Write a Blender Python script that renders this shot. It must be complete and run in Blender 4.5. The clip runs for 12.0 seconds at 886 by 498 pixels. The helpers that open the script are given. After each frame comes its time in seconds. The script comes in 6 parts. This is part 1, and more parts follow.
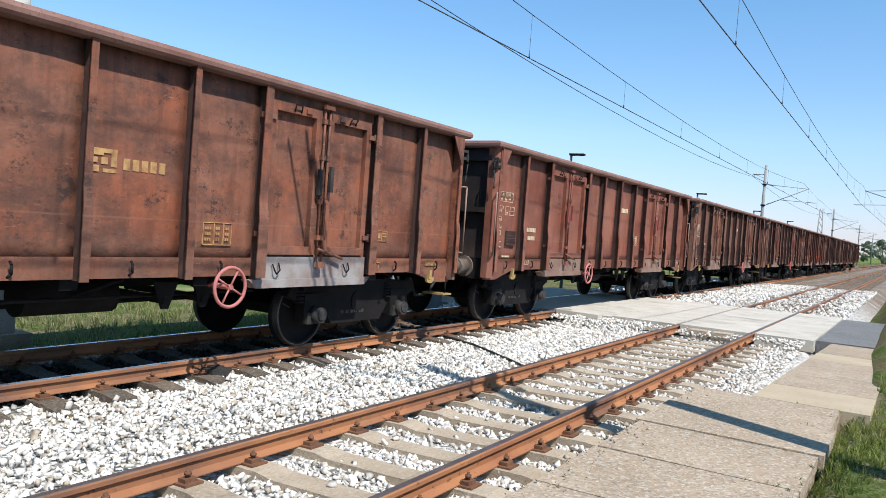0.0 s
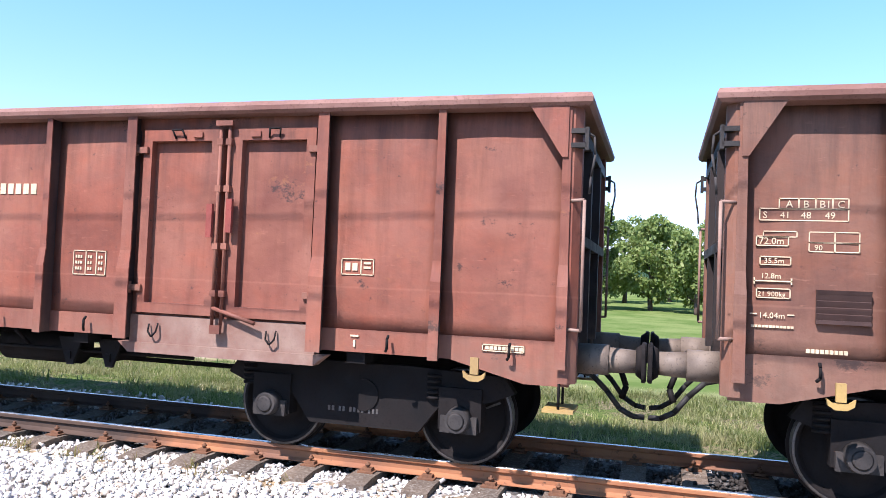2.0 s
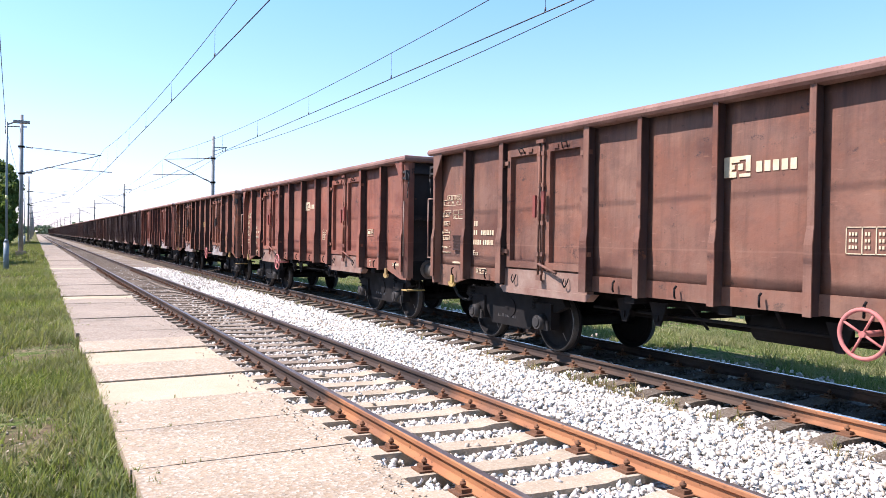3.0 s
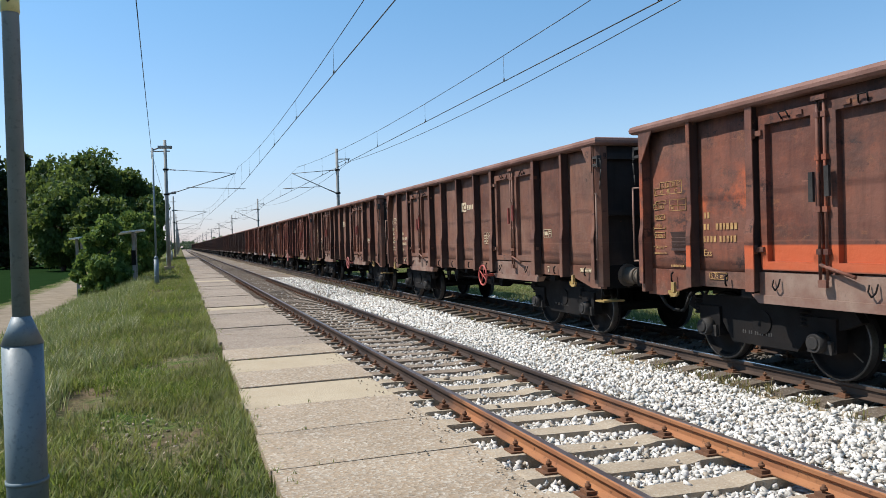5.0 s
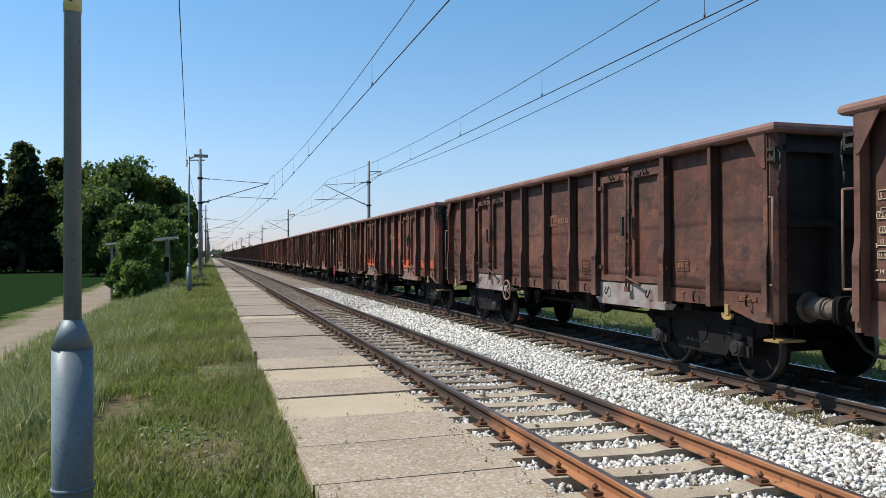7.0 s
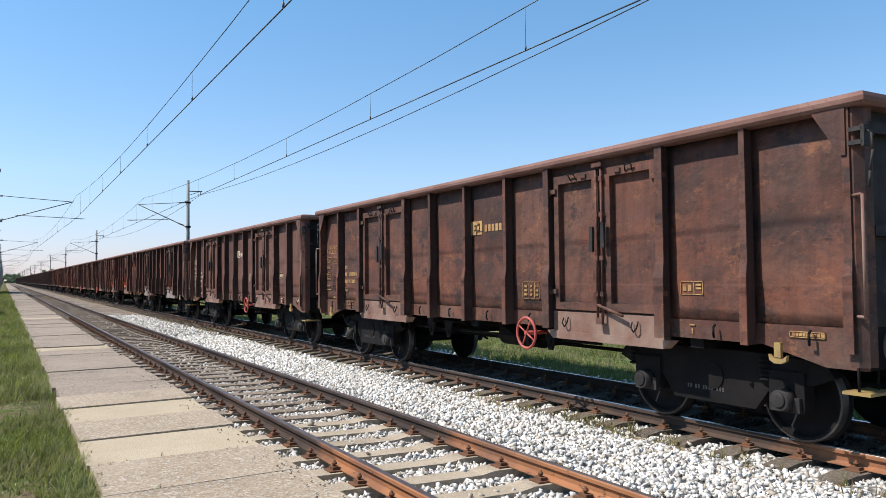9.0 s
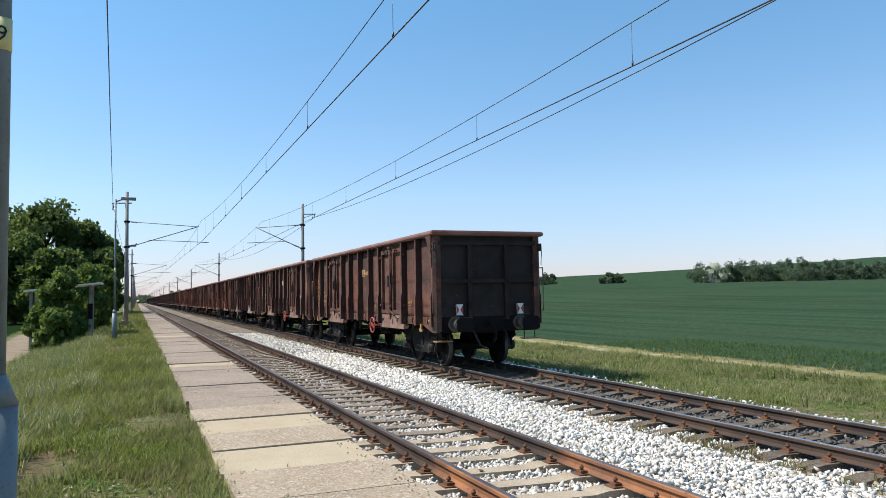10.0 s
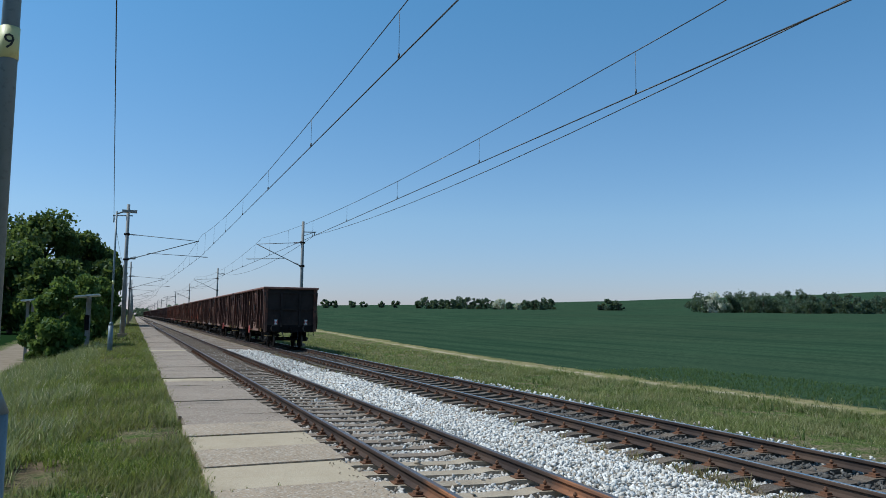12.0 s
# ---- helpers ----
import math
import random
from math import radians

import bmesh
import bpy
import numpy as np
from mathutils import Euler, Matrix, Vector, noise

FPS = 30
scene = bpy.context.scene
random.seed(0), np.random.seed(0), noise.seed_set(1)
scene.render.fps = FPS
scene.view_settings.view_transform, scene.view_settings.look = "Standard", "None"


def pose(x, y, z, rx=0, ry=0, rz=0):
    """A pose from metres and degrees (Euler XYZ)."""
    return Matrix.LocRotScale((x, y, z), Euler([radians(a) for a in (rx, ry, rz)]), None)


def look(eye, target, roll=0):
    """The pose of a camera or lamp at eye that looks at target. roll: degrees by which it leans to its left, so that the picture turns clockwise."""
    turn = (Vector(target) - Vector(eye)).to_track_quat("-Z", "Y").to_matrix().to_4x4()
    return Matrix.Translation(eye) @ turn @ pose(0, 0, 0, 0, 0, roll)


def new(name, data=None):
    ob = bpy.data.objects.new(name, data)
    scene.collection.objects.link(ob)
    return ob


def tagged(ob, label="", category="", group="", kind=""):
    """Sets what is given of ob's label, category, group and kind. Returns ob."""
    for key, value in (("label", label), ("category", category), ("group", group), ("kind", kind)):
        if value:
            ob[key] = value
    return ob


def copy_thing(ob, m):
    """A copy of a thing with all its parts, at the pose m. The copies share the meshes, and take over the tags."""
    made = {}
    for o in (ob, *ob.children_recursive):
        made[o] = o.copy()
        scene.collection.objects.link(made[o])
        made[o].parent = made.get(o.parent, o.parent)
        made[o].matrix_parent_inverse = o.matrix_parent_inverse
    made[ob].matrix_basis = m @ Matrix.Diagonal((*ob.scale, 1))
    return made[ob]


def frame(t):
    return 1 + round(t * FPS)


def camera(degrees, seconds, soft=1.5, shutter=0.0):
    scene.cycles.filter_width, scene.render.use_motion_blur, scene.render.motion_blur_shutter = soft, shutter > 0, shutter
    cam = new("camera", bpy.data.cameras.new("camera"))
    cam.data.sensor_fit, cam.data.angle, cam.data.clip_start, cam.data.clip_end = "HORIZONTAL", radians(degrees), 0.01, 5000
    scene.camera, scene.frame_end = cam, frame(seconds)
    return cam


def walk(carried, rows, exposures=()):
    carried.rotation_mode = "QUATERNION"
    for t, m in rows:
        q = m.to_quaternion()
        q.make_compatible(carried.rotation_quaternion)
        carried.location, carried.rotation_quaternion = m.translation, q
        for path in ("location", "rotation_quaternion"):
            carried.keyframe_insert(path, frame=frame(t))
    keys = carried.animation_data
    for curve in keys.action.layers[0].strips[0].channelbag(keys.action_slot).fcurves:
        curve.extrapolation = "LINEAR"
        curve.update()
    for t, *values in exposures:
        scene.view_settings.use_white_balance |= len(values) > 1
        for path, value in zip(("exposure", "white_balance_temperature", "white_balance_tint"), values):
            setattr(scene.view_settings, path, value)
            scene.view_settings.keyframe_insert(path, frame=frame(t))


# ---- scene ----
cam = camera(60.9, 12.0, soft=0.7)
PATH = [
    (0.0, (0.058, 0.028, 1.692), (5.371, -8.439, 1.384), 4.26),
    (0.5, (0.074, -0.004, 1.673), (5.337, -8.506, 1.622), 3.39),
    (1.0, (0.103, -0.045, 1.677), (5.413, -8.517, 1.863), 1.97),
    (1.2, (0.205, -0.043, 1.710), (6.094, -8.119, 2.052), 1.01),
    (1.5, (0.192, 0.029, 1.696), (8.543, -5.438, 2.304), -0.25),
    (1.7, (0.158, 0.055, 1.675), (9.851, -2.333, 2.255), 1.39),
    (1.9, (0.140, 0.024, 1.656), (10.066, 1.128, 2.160), 2.10),
    (2.0, (0.116, 0.013, 1.658), (9.717, 2.783, 2.044), 2.33),
    (2.1, (0.108, -0.002, 1.639), (9.202, 4.146, 1.958), 2.83),
    (2.3, (0.036, -0.030, 1.653), (7.868, 6.186, 1.794), 2.48),
    (2.5, (-0.055, -0.042, 1.650), (6.581, 7.440, 1.610), 2.34),
    (3.0, (-0.010, -0.094, 1.640), (4.752, 8.698, 1.491), 0.85),
    (4.8, (0.036, -0.182, 1.654), (0.703, 1.703, 1.635), -2.0),
    (5, (0.002, -0.193, 1.672), (0.659, 1.696, 1.647), -1.7),
    (5.5, (-0.041, -0.149, 1.674), (0.549, 1.762, 1.686), -1.2),
    (6, (-0.069, -0.055, 1.663), (0.515, 1.858, 1.686), -0.6),
    (6.5, (-0.095, -0.058, 1.656), (0.489, 1.855, 1.677), -0.3),
    (6.7, (-0.109, -0.053, 1.663), (0.472, 1.86, 1.679), -0.4),
    (8.3, (-0.095, 0.156, 1.65), (0.691, 1.995, 1.687), 2.0),
    (8.5, (-0.087, 0.163, 1.645), (0.768, 1.971, 1.686), 1.6),
    (9, (-0.068, 0.161, 1.668), (0.938, 1.887, 1.74), -0.6),
    (9.5, (-0.127, 0.068, 1.69), (0.812, 1.83, 1.802), -0.8),
    (10, (-0.161, 0.047, 1.678), (0.592, 1.896, 1.802), -1.0),
    (10.5, (-0.127, 0.072, 1.673), (3.561, 9.344, 2.325), -1.09),
    (11.0, (-0.142, 0.075, 1.678), (3.543, 9.342, 2.418), -0.33),
    (11.5, (-0.137, 0.064, 1.683), (3.604, 9.301, 2.518), 0.30),
    (12.0, (-0.154, 0.056, 1.670), (3.608, 9.277, 2.580), 0.69),
]
walk(cam, [(t, look(e, g, r)) for t, e, g, r in PATH],
     exposures=[(0.0, 0.55, 6150, 10), (1.2, 0.5, 6150, 10), (1.6, 0.6, 6200, 12), (2.0, 1.33, 6050, 24), (2.5, 1.36, 6180, 25), (3.0, 1.19, 6250, 22),
                (3.3, 0.9, 6300, 11), (5.0, 0.4, 6350, 10), (6.7, 0.33, 6300, 9), (8.4, 0.38, 6300, 9), (9.0, 0.50, 6350, 12), (9.5, 0.64, 6600, 15),
                (10.0, 0.52, 6450, 10), (10.5, 0.24, 6150, 7), (11.0, 0.07, 5900, 6), (12.0, -0.1, 5750, 5)])

# ---- light: clear midday sky, sun high over the platform side ----
SUN = Vector((-0.70, 0.32, 1.0)).normalized()
world = bpy.data.worlds.new("sky")
scene.world = world
world.use_nodes = True
wn = world.node_tree.nodes
sky = wn.new("ShaderNodeTexSky")
sky.sky_type = "NISHITA"
sky.sun_disc = False
sky.sun_elevation = math.asin(SUN.z)
sky.sun_rotation = math.atan2(SUN.x, SUN.y)
sky.air_density, sky.dust_density, sky.ozone_density = 1.0, 0.2, 1.4
wn["Background"].inputs["Strength"].default_value = 0.135
# spring haze: paler and more lilac low down, a clearer azure above
place = wn.new("ShaderNodeTexCoord")
up = wn.new("ShaderNodeSeparateXYZ")
tone = wn.new("ShaderNodeValToRGB")
clear = wn.new("ShaderNodeMix")
clear.data_type, clear.blend_type = "RGBA", "MULTIPLY"
clear.inputs[0].default_value = 1.0
tone.color_ramp.elements[0].position, tone.color_ramp.elements[0].color = 0.0, (0.56, 0.54, 0.76, 1)
tone.color_ramp.elements[1].position, tone.color_ramp.elements[1].color = 0.42, (0.60, 0.925, 0.99, 1)
middle = tone.color_ramp.elements.new(0.13)
middle.color = (0.71, 0.775, 0.85, 1)
links = world.node_tree.links
links.new(place.outputs["Generated"], up.inputs[0])
links.new(up.outputs[2], tone.inputs[0])
links.new(sky.outputs[0], clear.inputs[6])
links.new(tone.outputs[0], clear.inputs[7])
links.new(clear.outputs[2], wn["Background"].inputs["Color"])
sun = new("sun", bpy.data.lights.new("sun", "SUN"))
sun.data.energy, sun.data.angle, sun.data.color = 4.8, radians(0.53), (1.0, 0.95, 0.87)
sun.matrix_world = look(SUN * 50, (0, 0, 0))


# ---- materials ----
class Nodes:
    """A small helper round one material's node tree."""

    def __init__(self, name, rough=0.8, metal=0.0):
        self.m = bpy.data.materials.new(name)
        self.m.use_nodes = True
        self.t = self.m.node_tree
        self.b = self.t.nodes["Principled BSDF"]
        self.b.inputs["Roughness"].default_value = rough
        self.b.inputs["Metallic"].default_value = metal
        if rough > 0.79:
            self.b.inputs["Specular IOR Level"].default_value = 0.12
        co = self.t.nodes.new("ShaderNodeTexCoord")
        self.co = co.outputs["Object"]

    def put(self, a, b):
        if isinstance(a, (int, float)):
            b.default_value = a
        elif isinstance(a, tuple):
            b.default_value = (*a, 1.0) if len(a) == 3 and b.type == "RGBA" else a
        else:
            self.t.links.new(a, b)

    def math(self, op, a, b=0.0, clamp=False):
        n = self.t.nodes.new("ShaderNodeMath")
        n.operation, n.use_clamp = op, clamp
        self.put(a, n.inputs[0])
        self.put(b, n.inputs[1])
        return n.outputs[0]

    def shifted(self, by=40.0, stretch=(1, 1, 1)):
        """Object coordinates, moved by a random amount for each object."""
        info = self.t.nodes.new("ShaderNodeObjectInfo")
        n = self.t.nodes.new("ShaderNodeMapping")
        self.put(self.co, n.inputs["Vector"])
        n.inputs["Scale"].default_value = stretch
        c = self.t.nodes.new("ShaderNodeCombineXYZ")
        k = self.math("MULTIPLY", info.outputs["Random"], by)
        for i in range(3):
            self.put(k, c.inputs[i])
        self.put(c.outputs[0], n.inputs["Location"])
        return n.outputs[0]

    def noise(self, scale, detail=4.0, rough=0.6, co=None, sharp=None):
        n = self.t.nodes.new("ShaderNodeTexNoise")
        n.inputs["Scale"].default_value, n.inputs["Detail"].default_value = scale, detail
        n.inputs["Roughness"].default_value = rough
        self.put(co or self.co, n.inputs["Vector"])
        return n.outputs["Fac"] if sharp is None else self.ramp(n.outputs["Fac"], *sharp)

    def cells(self, scale, co=None, out="Distance"):
        n = self.t.nodes.new("ShaderNodeTexVoronoi")
        n.inputs["Scale"].default_value = scale
        self.put(co or self.co, n.inputs["Vector"])
        return n.outputs[out]

    def ramp(self, f, lo, hi, a=0.0, b=1.0):
        n = self.t.nodes.new("ShaderNodeMapRange")
        n.clamp = True
        self.put(f, n.inputs["Value"])
        for key, v in (("From Min", lo), ("From Max", hi), ("To Min", a), ("To Max", b)):
            n.inputs[key].default_value = v
        return n.outputs[0]

    def mix(self, f, a, b, how="MIX"):
        n = self.t.nodes.new("ShaderNodeMix")
        n.data_type, n.blend_type = "RGBA", how
        self.put(f, n.inputs["Factor"])
        self.put(a, n.inputs["A"] if False else n.inputs[6])
        self.put(b, n.inputs[7])
        return n.outputs[2]

    def axis(self, i):
        n = self.t.nodes.new("ShaderNodeSeparateXYZ")
        self.put(self.co, n.inputs[0])
        return n.outputs[i]

    def rand(self):
        return self.t.nodes.new("ShaderNodeObjectInfo").outputs["Random"]

    def island(self):
        return self.t.nodes.new("ShaderNodeNewGeometry").outputs["Random Per Island"]

    def done(self, colour, rough=None, bump=None, depth=0.01, strength=0.5):
        self.put(colour, self.b.inputs["Base Color"])
        if rough is not None:
            self.put(rough, self.b.inputs["Roughness"])
        if bump is not None:
            n = self.t.nodes.new("ShaderNodeBump")
            n.inputs["Strength"].default_value, n.inputs["Distance"].default_value = strength, depth
            self.put(bump, n.inputs["Height"])
            self.t.links.new(n.outputs[0], self.b.inputs["Normal"])
        return self.m


def wagon_paint(name, base, pale, rust, wear, orange=False):
    """Oxide-red wagon paint: sun-bleached clouds, brick patches, rust blooms, streaks, scabs and scratches."""
    n = Nodes(name, 0.62)
    n.b.inputs["Specular IOR Level"].default_value = 0.3
    co = n.shifted(60)
    tall = n.shifted(60, (2.0, 2.0, 0.22))
    long = n.shifted(70, (1.0, 0.75, 1.15))
    c = n.mix(n.noise(0.75, 6, 0.66, co, (0.38, 0.64)), base, pale)
    c = n.mix(n.noise(0.45, 4, 0.6, n.shifted(90, (1, 1, 1.6)), (0.48, 0.66)), c, tuple(v * k for v, k in zip(base, (0.66, 0.56, 0.54))))
    brick = tuple(min(1.0, v * k) for v, k in zip(base, (1.65, 1.25, 0.95)))
    c = n.mix(n.ramp(n.noise(0.85, 6, 0.75, long), 0.46, 0.64, 0.0, 0.18 + 0.75 * wear), c, brick)
    c = n.mix(n.ramp(n.noise(4.0, 4, 0.65, tall), 0.48, 0.75, 0.0, 0.35 + 0.35 * wear), c, tuple(v * 0.5 for v in base))
    c = n.mix(n.ramp(n.noise(1.1, 8, 0.78, long), 0.58 - 0.14 * wear, 0.68 - 0.10 * wear, 0.0, 0.30 + 0.60 * wear), c, rust)
    c = n.mix(n.ramp(n.noise(1.6, 9, 0.82, n.shifted(66, (1.0, 1.0, 1.5))), 0.63 - 0.10 * wear, 0.67 - 0.08 * wear, 0.0, 0.8), c, (0.032, 0.021, 0.018))
    c = n.mix(n.ramp(n.noise(2.4, 8, 0.82, long), 0.64 - 0.09 * wear, 0.70 - 0.07 * wear, 0.0, 0.6), c, (0.26, 0.105, 0.045))
    # fine scratches and knocks
    c = n.mix(n.ramp(n.noise(9.0, 5, 0.7, n.shifted(80, (1.0, 0.5, 2.6))), 0.63, 0.70, 0.0, 0.15 + 0.35 * wear), c, tuple(min(1.0, 1.7 * v) for v in pale))
    c = n.mix(n.noise(14.0, 4, 0.6, co, (0.66, 0.80)), c, tuple(0.7 * v for v in rust))
    if orange:
        band = n.math("MULTIPLY", n.ramp(n.axis(2), 1.28, 1.30), n.ramp(n.axis(2), 1.56, 1.58, 1, 0))
        some = n.ramp(n.rand(), 0.55, 0.56)
        c = n.mix(n.math("MULTIPLY", n.math("MULTIPLY", band, some), n.noise(1.3, 6, 0.7, co, (0.30, 0.38))), c, (0.44, 0.09, 0.032))
        blot = n.math("MULTIPLY", n.ramp(n.axis(2), 1.9, 2.0), n.ramp(n.axis(2), 2.45, 2.65, 1, 0))
        few = n.ramp(n.rand(), 0.30, 0.29)
        c = n.mix(n.math("MULTIPLY", n.math("MULTIPLY", blot, few), n.noise(1.6, 6, 0.75, co, (0.45, 0.6))), c, (0.38, 0.09, 0.035))
    # chalky line along the pressed seam low on the wall
    seam = n.math("ADD", n.axis(2), n.math("MULTIPLY", n.math("SUBTRACT", n.noise(2.0, 4, 0.6, co), 0.5), 0.03))
    line = n.math("MULTIPLY", n.ramp(seam, 1.605, 1.615), n.ramp(seam, 1.622, 1.632, 1, 0))
    c = n.mix(n.math("MULTIPLY", line, 0.22), c, tuple(min(1.0, 1.35 * v) for v in pale))
    # blackish streaky stains, denser towards the top
    darkening = n.math("MULTIPLY", n.ramp(n.axis(2), 2.2, 3.25), n.ramp(n.noise(3.0, 5, 0.7, tall), 0.42, 0.66))
    c = n.mix(n.math("MULTIPLY", darkening, 0.55), c, (0.030, 0.021, 0.020))
    splash = n.math("MULTIPLY", n.ramp(n.axis(2), 1.5, 1.0), n.ramp(n.noise(2.2, 5, 0.7, co), 0.40, 0.65))
    c = n.mix(n.math("MULTIPLY", splash, 0.55), c, (0.16, 0.10, 0.07))
    rough = n.ramp(n.noise(3.0, 4, 0.6, co), 0.3, 0.7, 0.55, 0.9)
    relief = n.math("ADD", n.noise(1.7, 5, 0.55, co), n.math("MULTIPLY", n.noise(9.0, 5, 0.6, co), 0.25))
    return n.done(c, rough, relief, 0.02 + 0.05 * wear, 0.55)


PAINT = {
    "clean": wagon_paint("oxide_red_paint", (0.178, 0.060, 0.038), (0.242, 0.100, 0.064), (0.110, 0.044, 0.029), 0.28),
    "plum": wagon_paint("dull_plum_brown_paint", (0.138, 0.061, 0.040), (0.196, 0.102, 0.069), (0.085, 0.042, 0.030), 0.32),
    "rusty": wagon_paint("rusty_oxide_paint", (0.175, 0.068, 0.040), (0.235, 0.105, 0.066), (0.070, 0.036, 0.026), 0.72),
    "mottled": wagon_paint("mottled_brown_rust", (0.100, 0.042, 0.029), (0.145, 0.066, 0.043), (0.045, 0.026, 0.021), 0.80),
    "orange": wagon_paint("patched_orange_paint", (0.140, 0.056, 0.038), (0.195, 0.085, 0.056), (0.060, 0.034, 0.026), 0.65, True),
    "umber": wagon_paint("dull_umber_paint", (0.105, 0.048, 0.034), (0.150, 0.074, 0.052), (0.060, 0.033, 0.025), 0.35),
    "dark": wagon_paint("weathered_brown_and_web_shade", (0.052, 0.030, 0.025), (0.082, 0.046, 0.037), (0.034, 0.021, 0.018), 0.12),
    # sooty ends, with the shade of the wagon gaps put into the colour
    "darkening": wagon_paint("sooty_shaded_end_paint", (0.017, 0.013, 0.012), (0.027, 0.019, 0.017), (0.015, 0.011, 0.010), 0.2),
}


def plain(name, a, b, rough=0.7, scale=3.0, metal=0.0, depth=0.004, fine=40.0):
    n = Nodes(name, rough, metal)
    co = n.shifted(30)
    c = n.mix(n.noise(scale, 5, 0.6, co, (0.35, 0.68)), a, b)
    c = n.mix(n.noise(fine, 3, 0.6, co, (0.55, 0.75)), c, tuple(v * 0.72 for v in a))
    n.b.inputs["Specular IOR Level"].default_value = 0.5 if metal or rough < 0.6 else 0.18
    return n.done(c, n.ramp(n.noise(scale * 2, 3, 0.5, co), 0.3, 0.7, rough - 0.12, min(1.0, rough + 0.12)),
                  n.noise(fine, 3, 0.6, co), depth, 0.4)


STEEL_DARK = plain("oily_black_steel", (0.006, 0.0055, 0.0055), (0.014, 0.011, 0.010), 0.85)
STEEL_GREY = plain("dusty_grey_steel", (0.022, 0.020, 0.019), (0.055, 0.049, 0.044), 0.7)
TREAD = plain("worn_wheel_tread", (0.07, 0.066, 0.062), (0.13, 0.12, 0.11), 0.45, 3.0, 0.7)
RIM_RUST = plain("bleached_rail_rust", (0.17, 0.085, 0.066), (0.26, 0.150, 0.120), 0.75, 1.6)
SILL_WHITE = plain("chalky_grey_sill_paint", (0.30, 0.27, 0.25), (0.17, 0.10, 0.08), 0.8, 2.2)
SILL_BROWN = plain("worn_brown_sill_paint", (0.25, 0.170, 0.130), (0.165, 0.080, 0.058), 0.8, 2.2)
YELLOW = plain("yellow_paint", (0.36, 0.24, 0.075), (0.22, 0.14, 0.06), 0.55)
RED = plain("red_paint", (0.42, 0.07, 0.05), (0.34, 0.07, 0.05), 0.55)
LEVER_RED = plain("faded_lever_red", (0.23, 0.055, 0.042), (0.16, 0.05, 0.04), 0.7)
BUFFER = plain("greasy_tan_buffer_steel", (0.10, 0.078, 0.062), (0.17, 0.135, 0.105), 0.6, 5.0)
PINK = plain("faded_red_wheel_paint", (0.46, 0.17, 0.15), (0.36, 0.12, 0.10), 0.6)
MARK = plain("cream_lettering_paint", (0.62, 0.50, 0.33), (0.45, 0.34, 0.22), 0.7, 6.0)
MARK_WORN = plain("worn_ochre_lettering_paint", (0.46, 0.28, 0.11), (0.22, 0.11, 0.055), 0.75, 9.0)
MARK_FAINT = plain("nearly_gone_lettering_paint", (0.24, 0.11, 0.055), (0.12, 0.055, 0.036), 0.8, 9.0)
WHITE = plain("white_paint", (0.78, 0.77, 0.74), (0.68, 0.67, 0.63), 0.55)
RUBBER = plain("black_rubber", (0.02, 0.02, 0.02), (0.035, 0.034, 0.032), 0.6)
GALV = plain("galvanised_grey_paint", (0.125, 0.160, 0.175), (0.165, 0.200, 0.212), 0.5, 4.0, 0.0, 0.002)
MAST_GREY = plain("weathered_mast_steel", (0.20, 0.20, 0.19), (0.28, 0.27, 0.25), 0.6)
SPUN = plain("spun_concrete", (0.46, 0.44, 0.40), (0.54, 0.52, 0.48), 0.8, 2.0)
WIRE = plain("dark_copper_wire", (0.035, 0.035, 0.035), (0.05, 0.045, 0.04), 0.5)
INSUL = plain("brown_porcelain", (0.10, 0.045, 0.03), (0.14, 0.06, 0.04), 0.25)
TAG_YELLOW = plain("pale_yellow_plate", (0.62, 0.58, 0.26), (0.56, 0.52, 0.24), 0.5)
BLACK = plain("black_print", (0.02, 0.02, 0.02), (0.03, 0.03, 0.03), 0.6)
BARK = plain("rough_bark", (0.07, 0.05, 0.038), (0.12, 0.09, 0.07), 0.9, 5.0, 0.0, 0.03, 14.0)


def rail_rust(name, limit):
    n = Nodes(name, 0.8)
    c = n.mix(n.noise(1.2, 5, 0.6, None, (0.35, 0.7)), (0.33, 0.15, 0.068), (0.24, 0.10, 0.052))
    c = n.mix(n.noise(0.35, 4, 0.6, None, (0.5, 0.62)), c, (0.14, 0.075, 0.05))
    c = n.mix(n.noise(14, 4, 0.65, None, (0.6, 0.72)), c, (0.07, 0.038, 0.026))
    # fresh rust on one stretch, old brown grime on the next
    y = n.math("ADD", n.axis(1), n.math("MULTIPLY", n.noise(2.0, 3, 0.6), 1.2))
    c = n.mix(n.ramp(y, limit, limit + 0.6), c, n.mix(n.noise(0.8, 5, 0.6, None, (0.4, 0.65)), (0.040, 0.029, 0.025), (0.075, 0.050, 0.037)))
    return n.done(c, None, n.noise(30, 4, 0.6), 0.004, 0.4)


RAIL_SIDE = rail_rust("orange_rail_rust", 7.6)
RAIL_SIDE_DARK = rail_rust("orange_and_brown_rail_rust", 5.4)
RAIL_TOP = plain("worn_running_surface", (0.14, 0.105, 0.095), (0.18, 0.145, 0.13), 0.42, 2.0, 0.6)
RAIL_TOP_BRIGHT = plain("polished_running_surface", (0.36, 0.34, 0.33), (0.44, 0.42, 0.40), 0.28, 2.0, 0.9)
FASTENER = plain("rusty_fastening", (0.11, 0.055, 0.032), (0.18, 0.085, 0.045), 0.85, 9.0)


